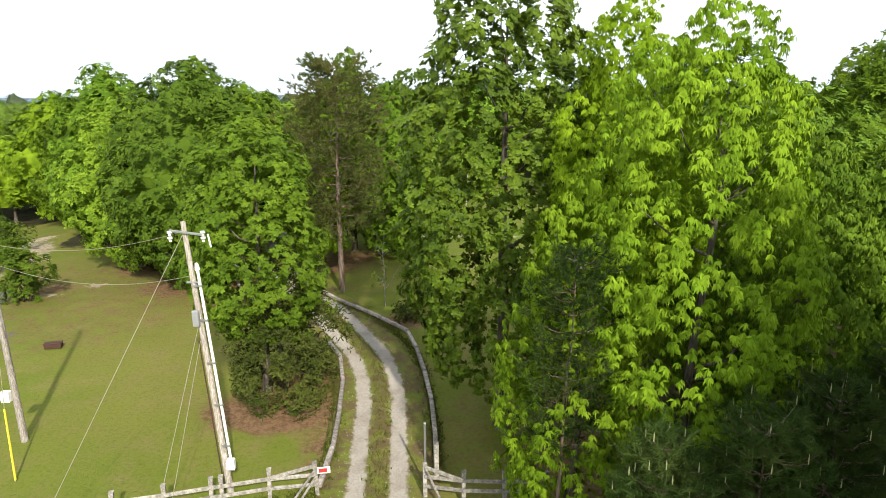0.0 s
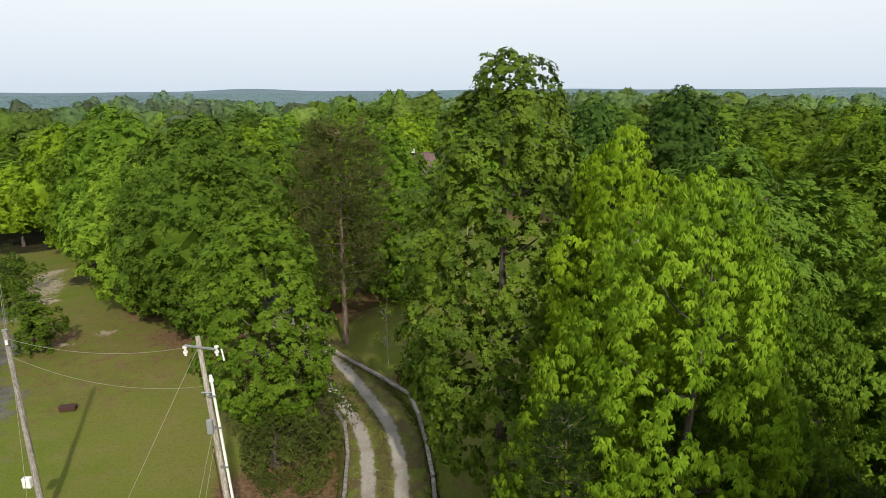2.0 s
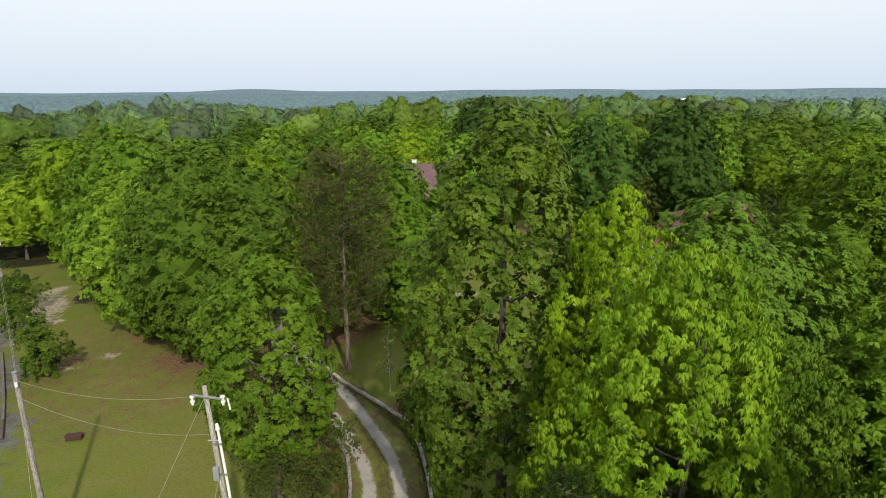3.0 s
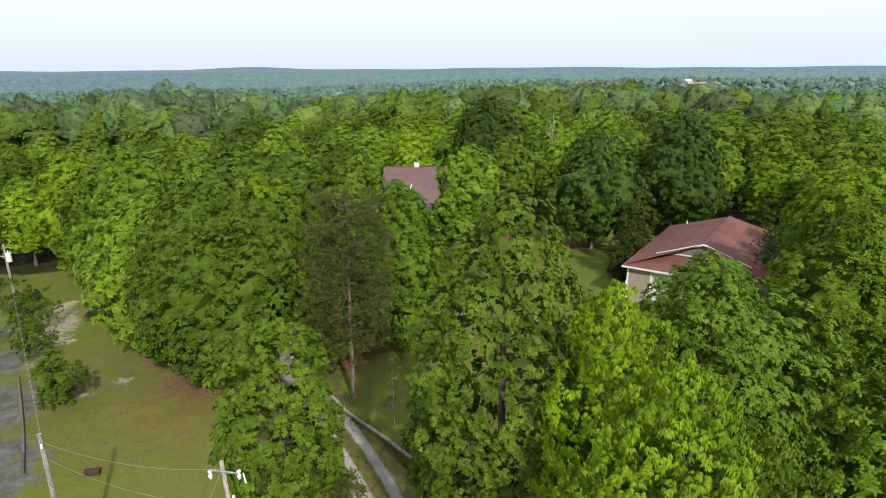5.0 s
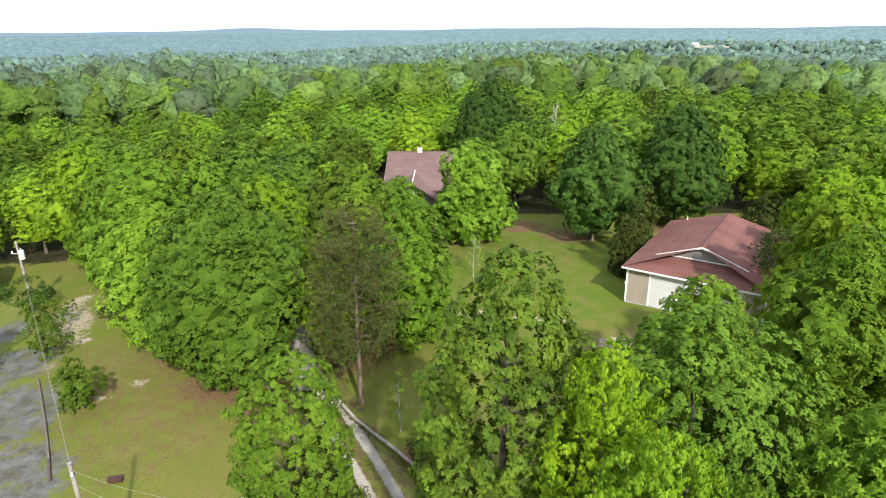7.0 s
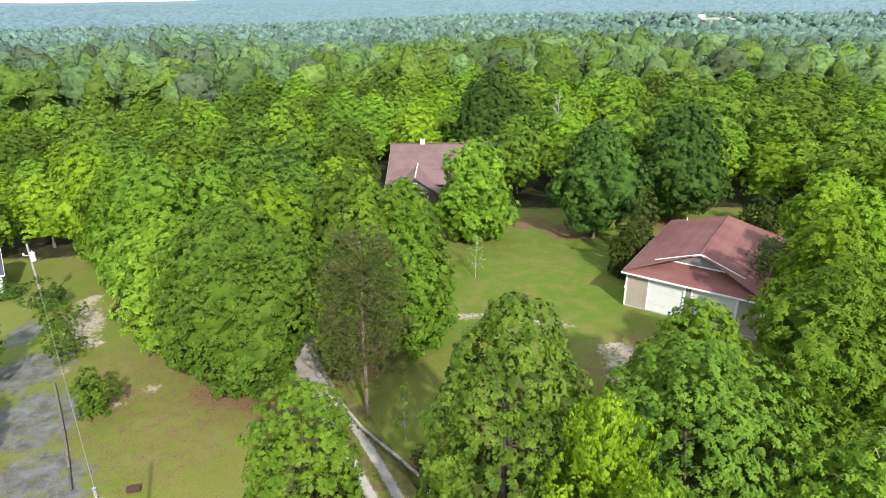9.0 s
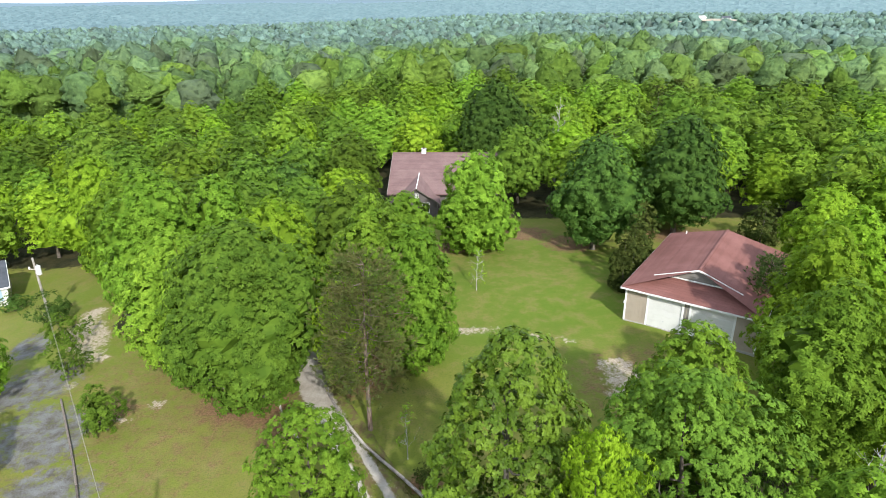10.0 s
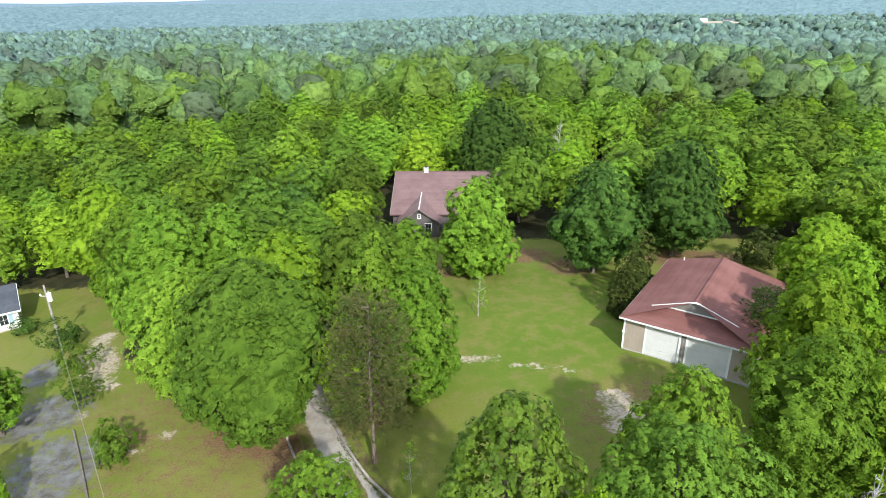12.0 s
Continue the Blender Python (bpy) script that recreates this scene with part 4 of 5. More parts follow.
def far_woods(name, label, lo, hi, gap, leaf, clumps, per, size, ln, wd, seed, keep, tries, grid):
    """Woods too far and too many to count, as one mesh of leafy crowns."""
    rng = np.random.default_rng(seed)
    protos = []
    for i in range(7):
        p, o, mass = clump_places(rng, ("dome", "dome", "egg", "dome", "dome", "round", "dome")[i], 5.0, 13.6, 5.0, clumps, 0.2, 0.8, grid)
        protos.append(stack([leafy_crown(rng, p, o, max(1, per // 3), size, 0.75, ln, wd, 0.3, 3, True, 0.15), mass]))
    vs, fs, tone, haze_tint, n = [], [], [], [], 0
    for x, y in spaced(rng, keep, gap, lo, hi, tries):
        v, f = protos[rng.integers(7)]
        patch = noise.noise(Vector((x * 0.022, y * 0.022, 3.0)))
        a, s = rng.uniform(0, 6.283), rng.uniform(0.7, 1.16) * (1 + 0.22 * noise.noise(Vector((x * 0.01, y * 0.01, 9.0))))
        c, d = math.cos(a) * s * rng.uniform(0.9, 1.25), math.sin(a) * s * rng.uniform(0.9, 1.25)
        w = np.stack([v[:, 0] * c - v[:, 1] * d + x, v[:, 0] * d + v[:, 1] * c + y, v[:, 2] * s + gz(x, y)], 1)
        vs.append(w)
        fs.append(f + n)
        dark = 0.0 if rng.random() < 0.05 + 0.3 * max(0.0, -patch - 0.25) else 1.0
        tone.append(np.full(len(v), dark * np.clip(0.55 + 0.6 * patch + rng.uniform(-0.4, 0.4), 0.1, 1), np.float32))
        # share of painted haze in each crown, growing with distance
        haze_tint.append(np.full(len(v), np.clip(float(ease(110, 520, math.hypot(x, y))) + rng.uniform(-0.25, 0.25), 0, 1), np.float32))
        n += len(v)
    ob = array_mesh(name, np.concatenate(vs), np.concatenate(fs), leaf, smooth=True)
    ob.data.attributes.new("tone", "FLOAT", "POINT").data.foreach_set("value", np.concatenate(tone))
    ob.data.attributes.new("haze_tint", "FLOAT", "POINT").data.foreach_set("value", np.concatenate(haze_tint))
    return tagged(ob, label, "woodland", kind="stuff")


near_trees()
PLACED = woodland()
EDGE_Y = max(y for x, y in PLACED)
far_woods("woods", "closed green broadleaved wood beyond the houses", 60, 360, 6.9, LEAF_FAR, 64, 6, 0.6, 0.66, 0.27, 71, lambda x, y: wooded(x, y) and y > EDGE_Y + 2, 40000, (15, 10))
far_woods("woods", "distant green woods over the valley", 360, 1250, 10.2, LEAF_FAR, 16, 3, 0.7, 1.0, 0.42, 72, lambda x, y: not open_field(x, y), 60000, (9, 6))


def understorey():
    """The closed leafy layer below the crowns of the far woods."""
    rng = np.random.default_rng(76)
    r = np.geomspace(EDGE_Y + 8, 1260, 130)
    a = np.linspace(-0.8, 0.8, 250)
    R, A = np.meshgrid(r, a, indexing="ij")
    R = R * (1 + rng.uniform(-0.007, 0.007, R.shape))
    X, Y = R * np.sin(A), R * np.cos(A)
    fields = np.zeros(X.shape, bool)
    for x, y, rx, ry in FIELDS:
        fields |= ((X - x) / (rx + 8)) ** 2 + ((Y - y) / (ry + 8)) ** 2 < 1
    Z = height(X, Y) + np.where(fields | (Y < EDGE_Y + 4), -3.0, 7.4 * ease(EDGE_Y + 5, EDGE_Y + 60, R) + rng.uniform(-1.5, 1.5, X.shape))
    w = len(a)
    i = np.arange(len(r) - 1)[:, None] * w + np.arange(w - 1)[None]
    f = np.stack([i, i + w, i + w + 1, i + 1], -1).reshape(-1, 4)
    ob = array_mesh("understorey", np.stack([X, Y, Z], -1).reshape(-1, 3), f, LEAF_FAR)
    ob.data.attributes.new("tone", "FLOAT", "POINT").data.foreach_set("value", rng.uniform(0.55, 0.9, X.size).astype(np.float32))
    # this layer's colour takes on the painted haze with distance too
    ob.data.attributes.new("haze_tint", "FLOAT", "POINT").data.foreach_set("value", ease(90, 540, R).astype(np.float32).ravel())
    tagged(ob, "leafy green understorey below the crowns of the woods", "woodland", kind="stuff")


understorey()


# ---- distance ----
def far_canopy():
    """The tree tops of the farthest woods, a rolling canopy out to the horizon."""
    rng = np.random.default_rng(5)
    r = np.geomspace(1050, 4600, 110)
    a = np.linspace(-0.86, 0.86, 330)
    R, A = np.meshgrid(r, a, indexing="ij")
    X, Y = R * np.sin(A), R * np.cos(A)
    Z = height(X, Y) + 8 + rng.uniform(-4, 4, X.shape) * (0.6 + R / 3000)
    Z += 9 * np.exp(-((A + 0.30) / 0.09) ** 2) * ease(2600, 4200, R) + 3 * np.sin(A * 9 + 1) * ease(2000, 4200, R)
    Z[0] -= 12
    w = len(a)
    i = np.arange(len(r) - 1)[:, None] * w + np.arange(w - 1)[None]
    f = np.stack([i, i + w, i + w + 1, i + 1], -1).reshape(-1, 4)
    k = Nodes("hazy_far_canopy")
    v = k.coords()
    # aerial haze is painted into the base colour of these tree tops
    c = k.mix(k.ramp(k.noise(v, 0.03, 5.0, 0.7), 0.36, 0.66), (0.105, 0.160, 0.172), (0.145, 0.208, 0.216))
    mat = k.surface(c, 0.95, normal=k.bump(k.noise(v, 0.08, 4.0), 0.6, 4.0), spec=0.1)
    tagged(array_mesh("distant_canopy", np.stack([X, Y, Z], -1).reshape(-1, 3), f, mat, smooth=False), "wooded hills with blue-green haze in their colour, reaching to the horizon", "woodland", kind="stuff")


def backdrop():
    """A glowing rim of far hills, pale blue haze in its colour, closing the horizon."""
    a = np.linspace(-1.0, 1.0, 240)
    top = 10 + 16 * np.exp(-((a + 0.30) / 0.085) ** 2) + 5 * np.sin(a * 11) * np.sin(a * 3 + 1) + 2 * np.sin(a * 37)
    R = 4650
    lo = np.stack([R * np.sin(a), R * np.cos(a), np.full_like(a, -60)], 1)
    hi = np.stack([R * np.sin(a), R * np.cos(a), top + 8], 1)
    n = len(a)
    i = np.arange(n - 1)
    f = np.stack([i, i + 1, i + n + 1, i + n], 1)
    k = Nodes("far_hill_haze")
    # the hills glow to imitate hazy air; they are no light source
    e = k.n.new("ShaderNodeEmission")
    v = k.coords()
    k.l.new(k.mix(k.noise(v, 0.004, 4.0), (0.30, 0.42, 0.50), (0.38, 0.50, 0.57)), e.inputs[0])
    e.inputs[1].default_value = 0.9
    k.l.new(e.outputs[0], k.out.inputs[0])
    tagged(array_mesh("backdrop", np.concatenate([lo, hi]), f, k.mat), "glowing strip coloured as hills in pale blue haze on the far horizon", "backdrop", kind="structure")


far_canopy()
backdrop()


def far_field(x, y, rx, ry, colour):
    """A mown field among the far woods."""
    k = Nodes("far_field")
    v = k.coords()
    mat = k.surface(k.mix(k.noise(v, 0.05, 5.0, 0.7), colour, tuple(c * 1.5 for c in colour)), 0.95, spec=0.1)
    a = np.linspace(0, 2 * np.pi, 40, endpoint=False)
    pts = [np.array([[x, y, gz(x, y) + 3.2]])]
    for s in (0.5, 1.0):
        X, Y = x + np.cos(a) * rx * s * (1 + 0.15 * np.sin(3 * a)), y + np.sin(a) * ry * s
        pts.append(np.stack([X, Y, height(X, Y) + (3.2 if s < 1 else 2.0)], 1))
    f = [(0, 1 + i, 1 + (i + 1) % 40) for i in range(40)]
    f += [t for i in range(40) for t in ((1 + i, 41 + i, 41 + (i + 1) % 40), (1 + i, 41 + (i + 1) % 40, 1 + (i + 1) % 40))]
    tagged(array_mesh("field", np.concatenate(pts), np.array(f), mat, smooth=True), "pale open field among far woods", "field", kind="structure")


def far_house(x, y, w, d, h, turn, wall, roof, label):
    t = thing("far_house", label, "house", pose(x, y, gz(x, y) + 3.0, 0, 0, turn), "far houses")
    part("wall", box((-w / 2, -d / 2, -3), (w / 2, d / 2, h)), wall, t)
    bm = bmesh.new()
    bm_poly(bm, [(-w / 2 - 0.4, -d / 2 - 0.4, h), (w / 2 + 0.4, -d / 2 - 0.4, h), (w / 2 + 0.4, 0, h + d * 0.3), (-w / 2 - 0.4, 0, h + d * 0.3)], 0.2)
    part("roof", bm, roof, t)
    bm = bmesh.new()
    bm_poly(bm, [(w / 2 + 0.4, d / 2 + 0.4, h), (-w / 2 - 0.4, d / 2 + 0.4, h), (-w / 2 - 0.4, 0, h + d * 0.3), (w / 2 + 0.4, 0, h + d * 0.3)], 0.2)
    part("roof", bm, roof, t)
    for sx in (-1, 1):
        part("gable", panel([(sx * w / 2, -d / 2, h), (sx * w / 2, d / 2, h), (sx * w / 2, 0, h + d * 0.29)], 0.15, (-sx, 0, 0)), wall, t)
    for i in range(3):
        part("window", box((-w * 0.35 + i * w * 0.3, -d / 2 - 0.05, h * 0.35), (-w * 0.35 + i * w * 0.3 + 1.1, -d / 2, h * 0.8)), GLASS, t)


far_field(-159, 334, 36, 22, (0.12, 0.13, 0.07))
far_field(301, 765, 46, 12, (0.25, 0.22, 0.17))
far_field(32, 494, 13, 8, (0.17, 0.20, 0.06))
for x, y, w, d, h, turn, wall, roof, label in (
    (-173, 333, 11, 7, 3.2, 10, WHITE, RUST, "small far white house with a rust-red roof"), (-160, 343, 9, 6, 2.8, -20, WHITE, GREY_ROOF, "small far white house with a grey roof"),
    (-146, 336, 8, 5, 2.6, 30, SIDING, RUST, "small far tan shed with a rusty roof"), (-132, 326, 10, 6, 3.0, 5, WHITE, GREY_ROOF, "small far white house among trees"),
    (285, 764, 12, 8, 1.6, 8, WHITE, WHITE, "large far white barn on a pale field"), (318, 770, 9, 7, 1.4, -12, WHITE, GREY_ROOF, "far white house on a pale field"), (110, 322, 7, 5, 2.8, 15, WHITE, WHITE, "small far white cabin among trees")):
    far_house(x, y, w, d, h, turn, wall, roof, label)


# ---- garage ----
def garage():
    """A wide two-door garage under a hipped roof with a small front gable. x runs along its front, y into its depth."""
    turn = math.degrees(math.atan2(-0.55, 0.835))
    base_z = 2.15
    t = thing("garage", "tan two-door garage with a red shingle hipped roof and white trim", "garage", pose(20.55, 48.25, base_z, 0, 0, turn))
    W, D, H = 5.65, 15.6, 3.45
    part("foundation", box((-W - 0.05, -0.05, -1.6), (W + 0.05, D + 0.05, 0.05), 0.02), SLAB, t)
    doors = ((-3.62, -0.52), (0.1, 3.75))
    th = 0.2
    # front wall as piers and a header, so that the doorways go through it
    xs = [-W, doors[0][0], doors[0][1], doors[1][0], doors[1][1], W]
    for a, b in ((xs[0], xs[1]), (xs[2], xs[3]), (xs[4], xs[5])):
        pier = part("front_wall", box((a, 0, 0.05), (b, th, H)), SIDING_GREY if a == xs[2] else SIDING, t)
        n = max(1, int((b - a) / 0.3))
        for i in range(1, n):
            x = a + (b - a) * i / n
            part("batten", box((x - 0.02, -0.018, 0.06), (x + 0.02, 0, H - 0.01)), SIDING, pier)
    for a, b in doors:
        part("header", box((a, 0, 3.06), (b, th, H)), WHITE, t)
        d = part("garage_door", box((a + 0.02, 0.09, 0.05), (b - 0.02, 0.13, 3.06)), DOOR_WHITE, t, "off-white sectional garage door, closed")
        for i in range(5):
            z0 = 0.06 + i * 0.6
            part("door_section", box((a + 0.04, 0.055, z0), (b - 0.04, 0.09, z0 + 0.585), 0.012), DOOR_WHITE, d)
        part("door_handle", box(((a + b) / 2 - 0.08, 0.03, 0.75), ((a + b) / 2 + 0.08, 0.055, 0.79)), STEEL, d)
        for x in (a, b):
            part("door_trim", box((x - 0.09, -0.035, 0.05), (x + 0.09, 0.0, H)), WHITE, t)
    for x0, x1 in ((-W, -W + th), (W - th, W)):
        part("side_wall", box((x0, th, 0.05), (x1, D, H)), SIDING, t)
    part("back_wall", box((-W + th, D - th, 0.05), (W - th, D, H)), SIDING, t)
    for x in (-W, W):
        part("corner_board", box((x - 0.08, -0.04, 0.05), (x + 0.08, 0.0, H)), WHITE, t)
    # roof
    o, ez, rz = 0.45, H + 0.02, H + 2.25
    s = (rz - ez) / (W + o)
    y0, y1, gy = -o, D + o, 2.1
    gzz = ez + s * (gy - y0)
    gw = (rz - gzz) / s
    by = D - 1.6
    bz = rz
    A, B, C, E = (-W - o, y0, ez), (W + o, y0, ez), (W + o, y1, ez), (-W - o, y1, ez)
    gl, gr, pk, bk = (-gw, gy, gzz), (gw, gy, gzz), (0, gy - 0.25, rz), (0, by, bz)
    planes = {"left": [A, E, bk, pk, (-gw, gy - 0.25, gzz)], "right": [B, (gw, gy - 0.25, gzz), pk, bk, C]}
    part("roof_deck", panel(planes["left"], 0.1), RED_ROOF, t)
    part("roof_deck", panel(planes["right"][::-1], 0.1), RED_ROOF, t)
    part("roof_deck", panel([A, B, gr, gl], 0.1), RED_ROOF, t)
    part("roof_deck", panel([C, E, bk], 0.1), RED_ROOF, t)
    courses(t, A, E, pk, bk, 24, RED_ROOF)
    courses(t, C, B, bk, pk, 24, RED_ROOF)
    courses(t, B, A, gr, gl, 9, RED_ROOF)
    part("ridge_cap", beam((0, gy - 0.3, rz + 0.05), (0, by, rz + 0.05), 0.26, 0.05, 0.01), RED_ROOF, t)
    part("gable_wall", panel([gl, gr, (0, gy, rz - 0.05)], 0.12, (0, 1, 0)), SIDING_GREY, t)
    part("gable_vent", panel([(-gw * 0.45, gy - 0.03, gzz + 0.12), (gw * 0.45, gy - 0.03, gzz + 0.12), (0, gy - 0.03, rz - 0.45)], 0.02, (0, 1, 0)), SIDING_GREY, t)
    part("gable_sill", beam((-gw * 0.8, gy - 0.06, gzz + 0.06), (gw * 0.8, gy - 0.06, gzz + 0.06), 0.1, 0.1), WHITE, t)
    for sx in (-1, 1):
        part("rake_board", beam((sx * (gw + 0.25), gy - 0.32, gzz - 0.09), (0, gy - 0.32, rz + 0.0), 0.05, 0.16), WHITE, t)
    for a, b in ((A, B), (A, E), (B, C), (E, C)):
        part("fascia", beam(Vector(a) - Vector((0, 0, 0.09)), Vector(b) - Vector((0, 0, 0.09)), 0.05, 0.17), WHITE, t)
    part("soffit", box((-W - o + 0.04, y0 + 0.04, ez - 0.16), (W + o - 0.04, y1 - 0.04, ez - 0.13)), WHITE, t)
    part("vent_pipe", rod((-4.2, D - 0.8, ez + 0.3), (-4.2, D - 0.8, ez + 1.05), 0.06), PVC, t)
    part("wall_lamp", box((-W - 0.16, -0.1, 1.7), (-W - 0.02, 0.02, 1.95), 0.02), WHITE, t)


# ---- houses ----
def window(t, x, y, z, w, h):
    """A white double-hung window in a wall that faces -y."""
    win = part("window", box((x - w / 2, y - 0.04, z), (x + w / 2, y + 0.02, z + h)), WHITE, t, "white double-hung window")
    for k in (0, 1):
        for j in (0, 1):
            part("pane", box((x - w / 2 + 0.07 + j * (w - 0.1) / 2, y - 0.05, z + 0.08 + k * (h - 0.1) / 2), (x - w / 2 + 0.03 + (j + 1) * (w - 0.1) / 2, y - 0.041, z + 0.04 + (k + 1) * (h - 0.1) / 2)), GLASS, win)
    part("sill", box((x - w / 2 - 0.05, y - 0.09, z - 0.06), (x + w / 2 + 0.05, y - 0.04, z)), WHITE, win)


def courses(t, e0, e1, u0, u1, n, material):
    """Shingle courses that lap one another up a roof plane."""
    e0, e1, u0, u1 = (Vector(v) for v in (e0, e1, u0, u1))
    lift = Vector((0, 0, 0.016))
    for i in range(n):
        f0, f1 = i / n, min(1, (i + 1.12) / n)
        part("shingle_course", panel([e0.lerp(u0, f0) + lift, e1.lerp(u1, f0) + lift, e1.lerp(u1, f1) + lift * 0.3, e0.lerp(u0, f1) + lift * 0.3], 0.012), material, t)


def main_house():
    """The stone house behind the trees: a long ridge, a front cross gable and a white chimney."""
    t = thing("house", "stone house with a faded maroon shingle roof among trees", "house", pose(-5.0, 0, 1.0))
    x0, x1, yf, yb, ry, rz, ez = -5.0, 12.0, 86.0, 106.0, 97.0, 6.3, 2.75
    part("wall", box((x0 + 0.4, yf + 0.6, -0.6), (x1 - 0.4, yf + 0.9, ez)), STONE, t)
    part("wall", box((x0 + 0.4, yb - 0.9, -0.6), (x1 - 0.4, yb - 0.6, ez)), STONE, t)
    for x in (x0 + 0.4, x1 - 0.7):
        bm = box((x, yf + 0.9, -0.6), (x + 0.3, yb - 0.9, ez))
        bm_poly(bm, [(x, yf + 0.9, ez), (x, yb - 0.9, ez), (x, ry, rz - 0.25)], 0.3, (1, 0, 0))
        part("end_wall", bm, STONE, t)
    part("roof", panel([(x0, yf, ez), (x1, yf, ez), (x1, ry, rz), (x0, ry, rz)], 0.14), BROWN_ROOF, t)
    part("roof", panel([(x0, yb, ez), (x0, ry, rz), (x1, ry, rz), (x1, yb, ez)], 0.14), BROWN_ROOF, t)
    courses(t, (x0, yf, ez), (x1, yf, ez), (x0, ry, rz), (x1, ry, rz), 30, BROWN_ROOF)
    part("ridge_cap", beam((x0, ry, rz + 0.06), (x1, ry, rz + 0.06), 0.3, 0.05, 0.01), BROWN_ROOF, t)
    for x in (x0, x1):
        part("rake_board", beam((x, yf, ez - 0.02), (x, ry, rz - 0.02), 0.05, 0.14), TIMBER, t)
    # cross gable
    gx, gw, gy, gp, gez = -0.5, 3.3, 83.6, 4.45, 2.2
    hit = yf + (gp - ez) / (rz - ez) * (ry - yf)
    low = yf + max(0.0, (gez - ez)) / (rz - ez) * (ry - yf)
    for sx in (-1, 1):
        c = [(gx, gy - 0.35, gp), (gx + sx * gw, gy - 0.35, gez), (gx + sx * gw, low + 0.6, gez + 0.05), (gx, hit + 0.4, gp)]
        part("gable_roof", panel(c if sx < 0 else c[::-1], 0.12), BROWN_ROOF, t)
        courses(t, c[1], c[2], c[0], c[3], 10, BROWN_ROOF)
        part("rake_board", beam((gx + sx * gw, gy - 0.38, gez - 0.06), (gx, gy - 0.38, gp - 0.06), 0.05, 0.16), DARK_TIMBER, t)
    bm = box((gx - gw + 0.4, gy, -0.6), (gx + gw - 0.4, gy + 0.3, gez + 0.1))
    bm_poly(bm, [(gx - gw + 0.4, gy, gez + 0.1), (gx + gw - 0.4, gy, gez + 0.1), (gx, gy, gp - 0.2)], 0.3, (0, 1, 0))
    part("gable_wall", bm, STONE, t)
    for sx in (-1, 1):
        x = gx + sx * (gw - 0.55)
        part("side_wall", box((x - 0.15, gy + 0.3, -0.6), (x + 0.15, yf + 0.6, gez)), STONE, t)
    part("ridge_flashing", beam((gx, gy - 0.36, gp + 0.05), (gx, hit + 0.3, gp + 0.05), 0.14, 0.04), WHITE, t)
    window(t, gx + 1.3, gy, 0.75, 1.0, 1.5)
    window(t, gx, gy, 3.0, 0.5, 0.6)
    window(t, 7.0, yf + 0.6, 0.8, 1.1, 1.4)
    ch = part("chimney", box((-0.36, ry - 0.3, rz - 0.6), (0.36, ry + 0.4, rz + 0.6), 0.02), WHITE, t, "white painted chimney")
    part("chimney_cap", box((-0.42, ry - 0.36, rz + 0.6), (0.42, ry + 0.46, rz + 0.7), 0.02), SLAB, ch)
    part("flue", rod((0.0, ry + 0.05, rz + 0.7), (0.0, ry + 0.05, rz + 0.9), 0.12), RUST, ch)


def neighbour_house():
    """A small pale house beyond the gravel yard; only its corner shows."""
    t = thing("cottage", "small pale sided cottage with a charcoal shingle roof", "house", pose(-52.7, 63.9, -2.85, 0, 0, 34))
    D, W, H = 7.0, 11.0, 2.6
    part("wall", box((-W, 0, -0.5), (0, 0.2, H)), SIDING, t)
    part("wall", box((-W, D - 0.2, -0.5), (0, D, H)), SIDING, t)
    for x in (-W, -0.2):
        bm = box((x, 0.2, -0.5), (x + 0.2, D - 0.2, H))
        bm_poly(bm, [(x, 0, H), (x, D, H), (x, D / 2, H + 1.75)], 0.2, (1, 0, 0))
        part("end_wall", bm, SIDING, t)
    for i in range(9):
        part("siding_board", box((-W, -0.025, 0.1 + i * 0.27), (0.02, 0.0, 0.345 + i * 0.27)), plain_white_siding, t)
    o = 0.4
    part("roof", panel([(-W - o, -o, H - 0.15), (o, -o, H - 0.15), (o, D / 2, H + 1.85), (-W - o, D / 2, H + 1.85)], 0.12), GREY_ROOF, t)
    part("roof", panel([(-W - o, D + o, H - 0.15), (-W - o, D / 2, H + 1.85), (o, D / 2, H + 1.85), (o, D + o, H - 0.15)], 0.12), GREY_ROOF, t)
    courses(t, (-W - o, -o, H - 0.13), (o, -o, H - 0.13), (-W - o, D / 2, H + 1.87), (o, D / 2, H + 1.87), 16, GREY_ROOF)
    part("fascia", beam((-W - o, -o - 0.02, H - 0.24), (o, -o - 0.02, H - 0.24), 0.05, 0.18), WHITE, t)
    part("rake_board", beam((o + 0.02, -o, H - 0.24), (o + 0.02, D / 2, H + 1.76), 0.05, 0.18), WHITE, t)
    part("corner_board", box((-0.14, -0.05, -0.4), (0.04, -0.025, H - 0.2)), WHITE, t)
    window(t, -1.5, -0.03, 0.75, 0.95, 1.35)
    for x in (-2.25, -0.75):
        part("shutter", box((x - 0.2, -0.08, 0.72), (x + 0.2, -0.03, 2.12), 0.01), BLUE, t, "pale blue window shutter")


plain_white_siding = plain_material("cream_lap_siding", (0.62, 0.60, 0.55), 0.7, 0, 0.25)
BLUE = plain_material("pale_blue_paint", (0.30, 0.40, 0.52), 0.6, 0, 0.2)
garage()
main_house()
neighbour_house()


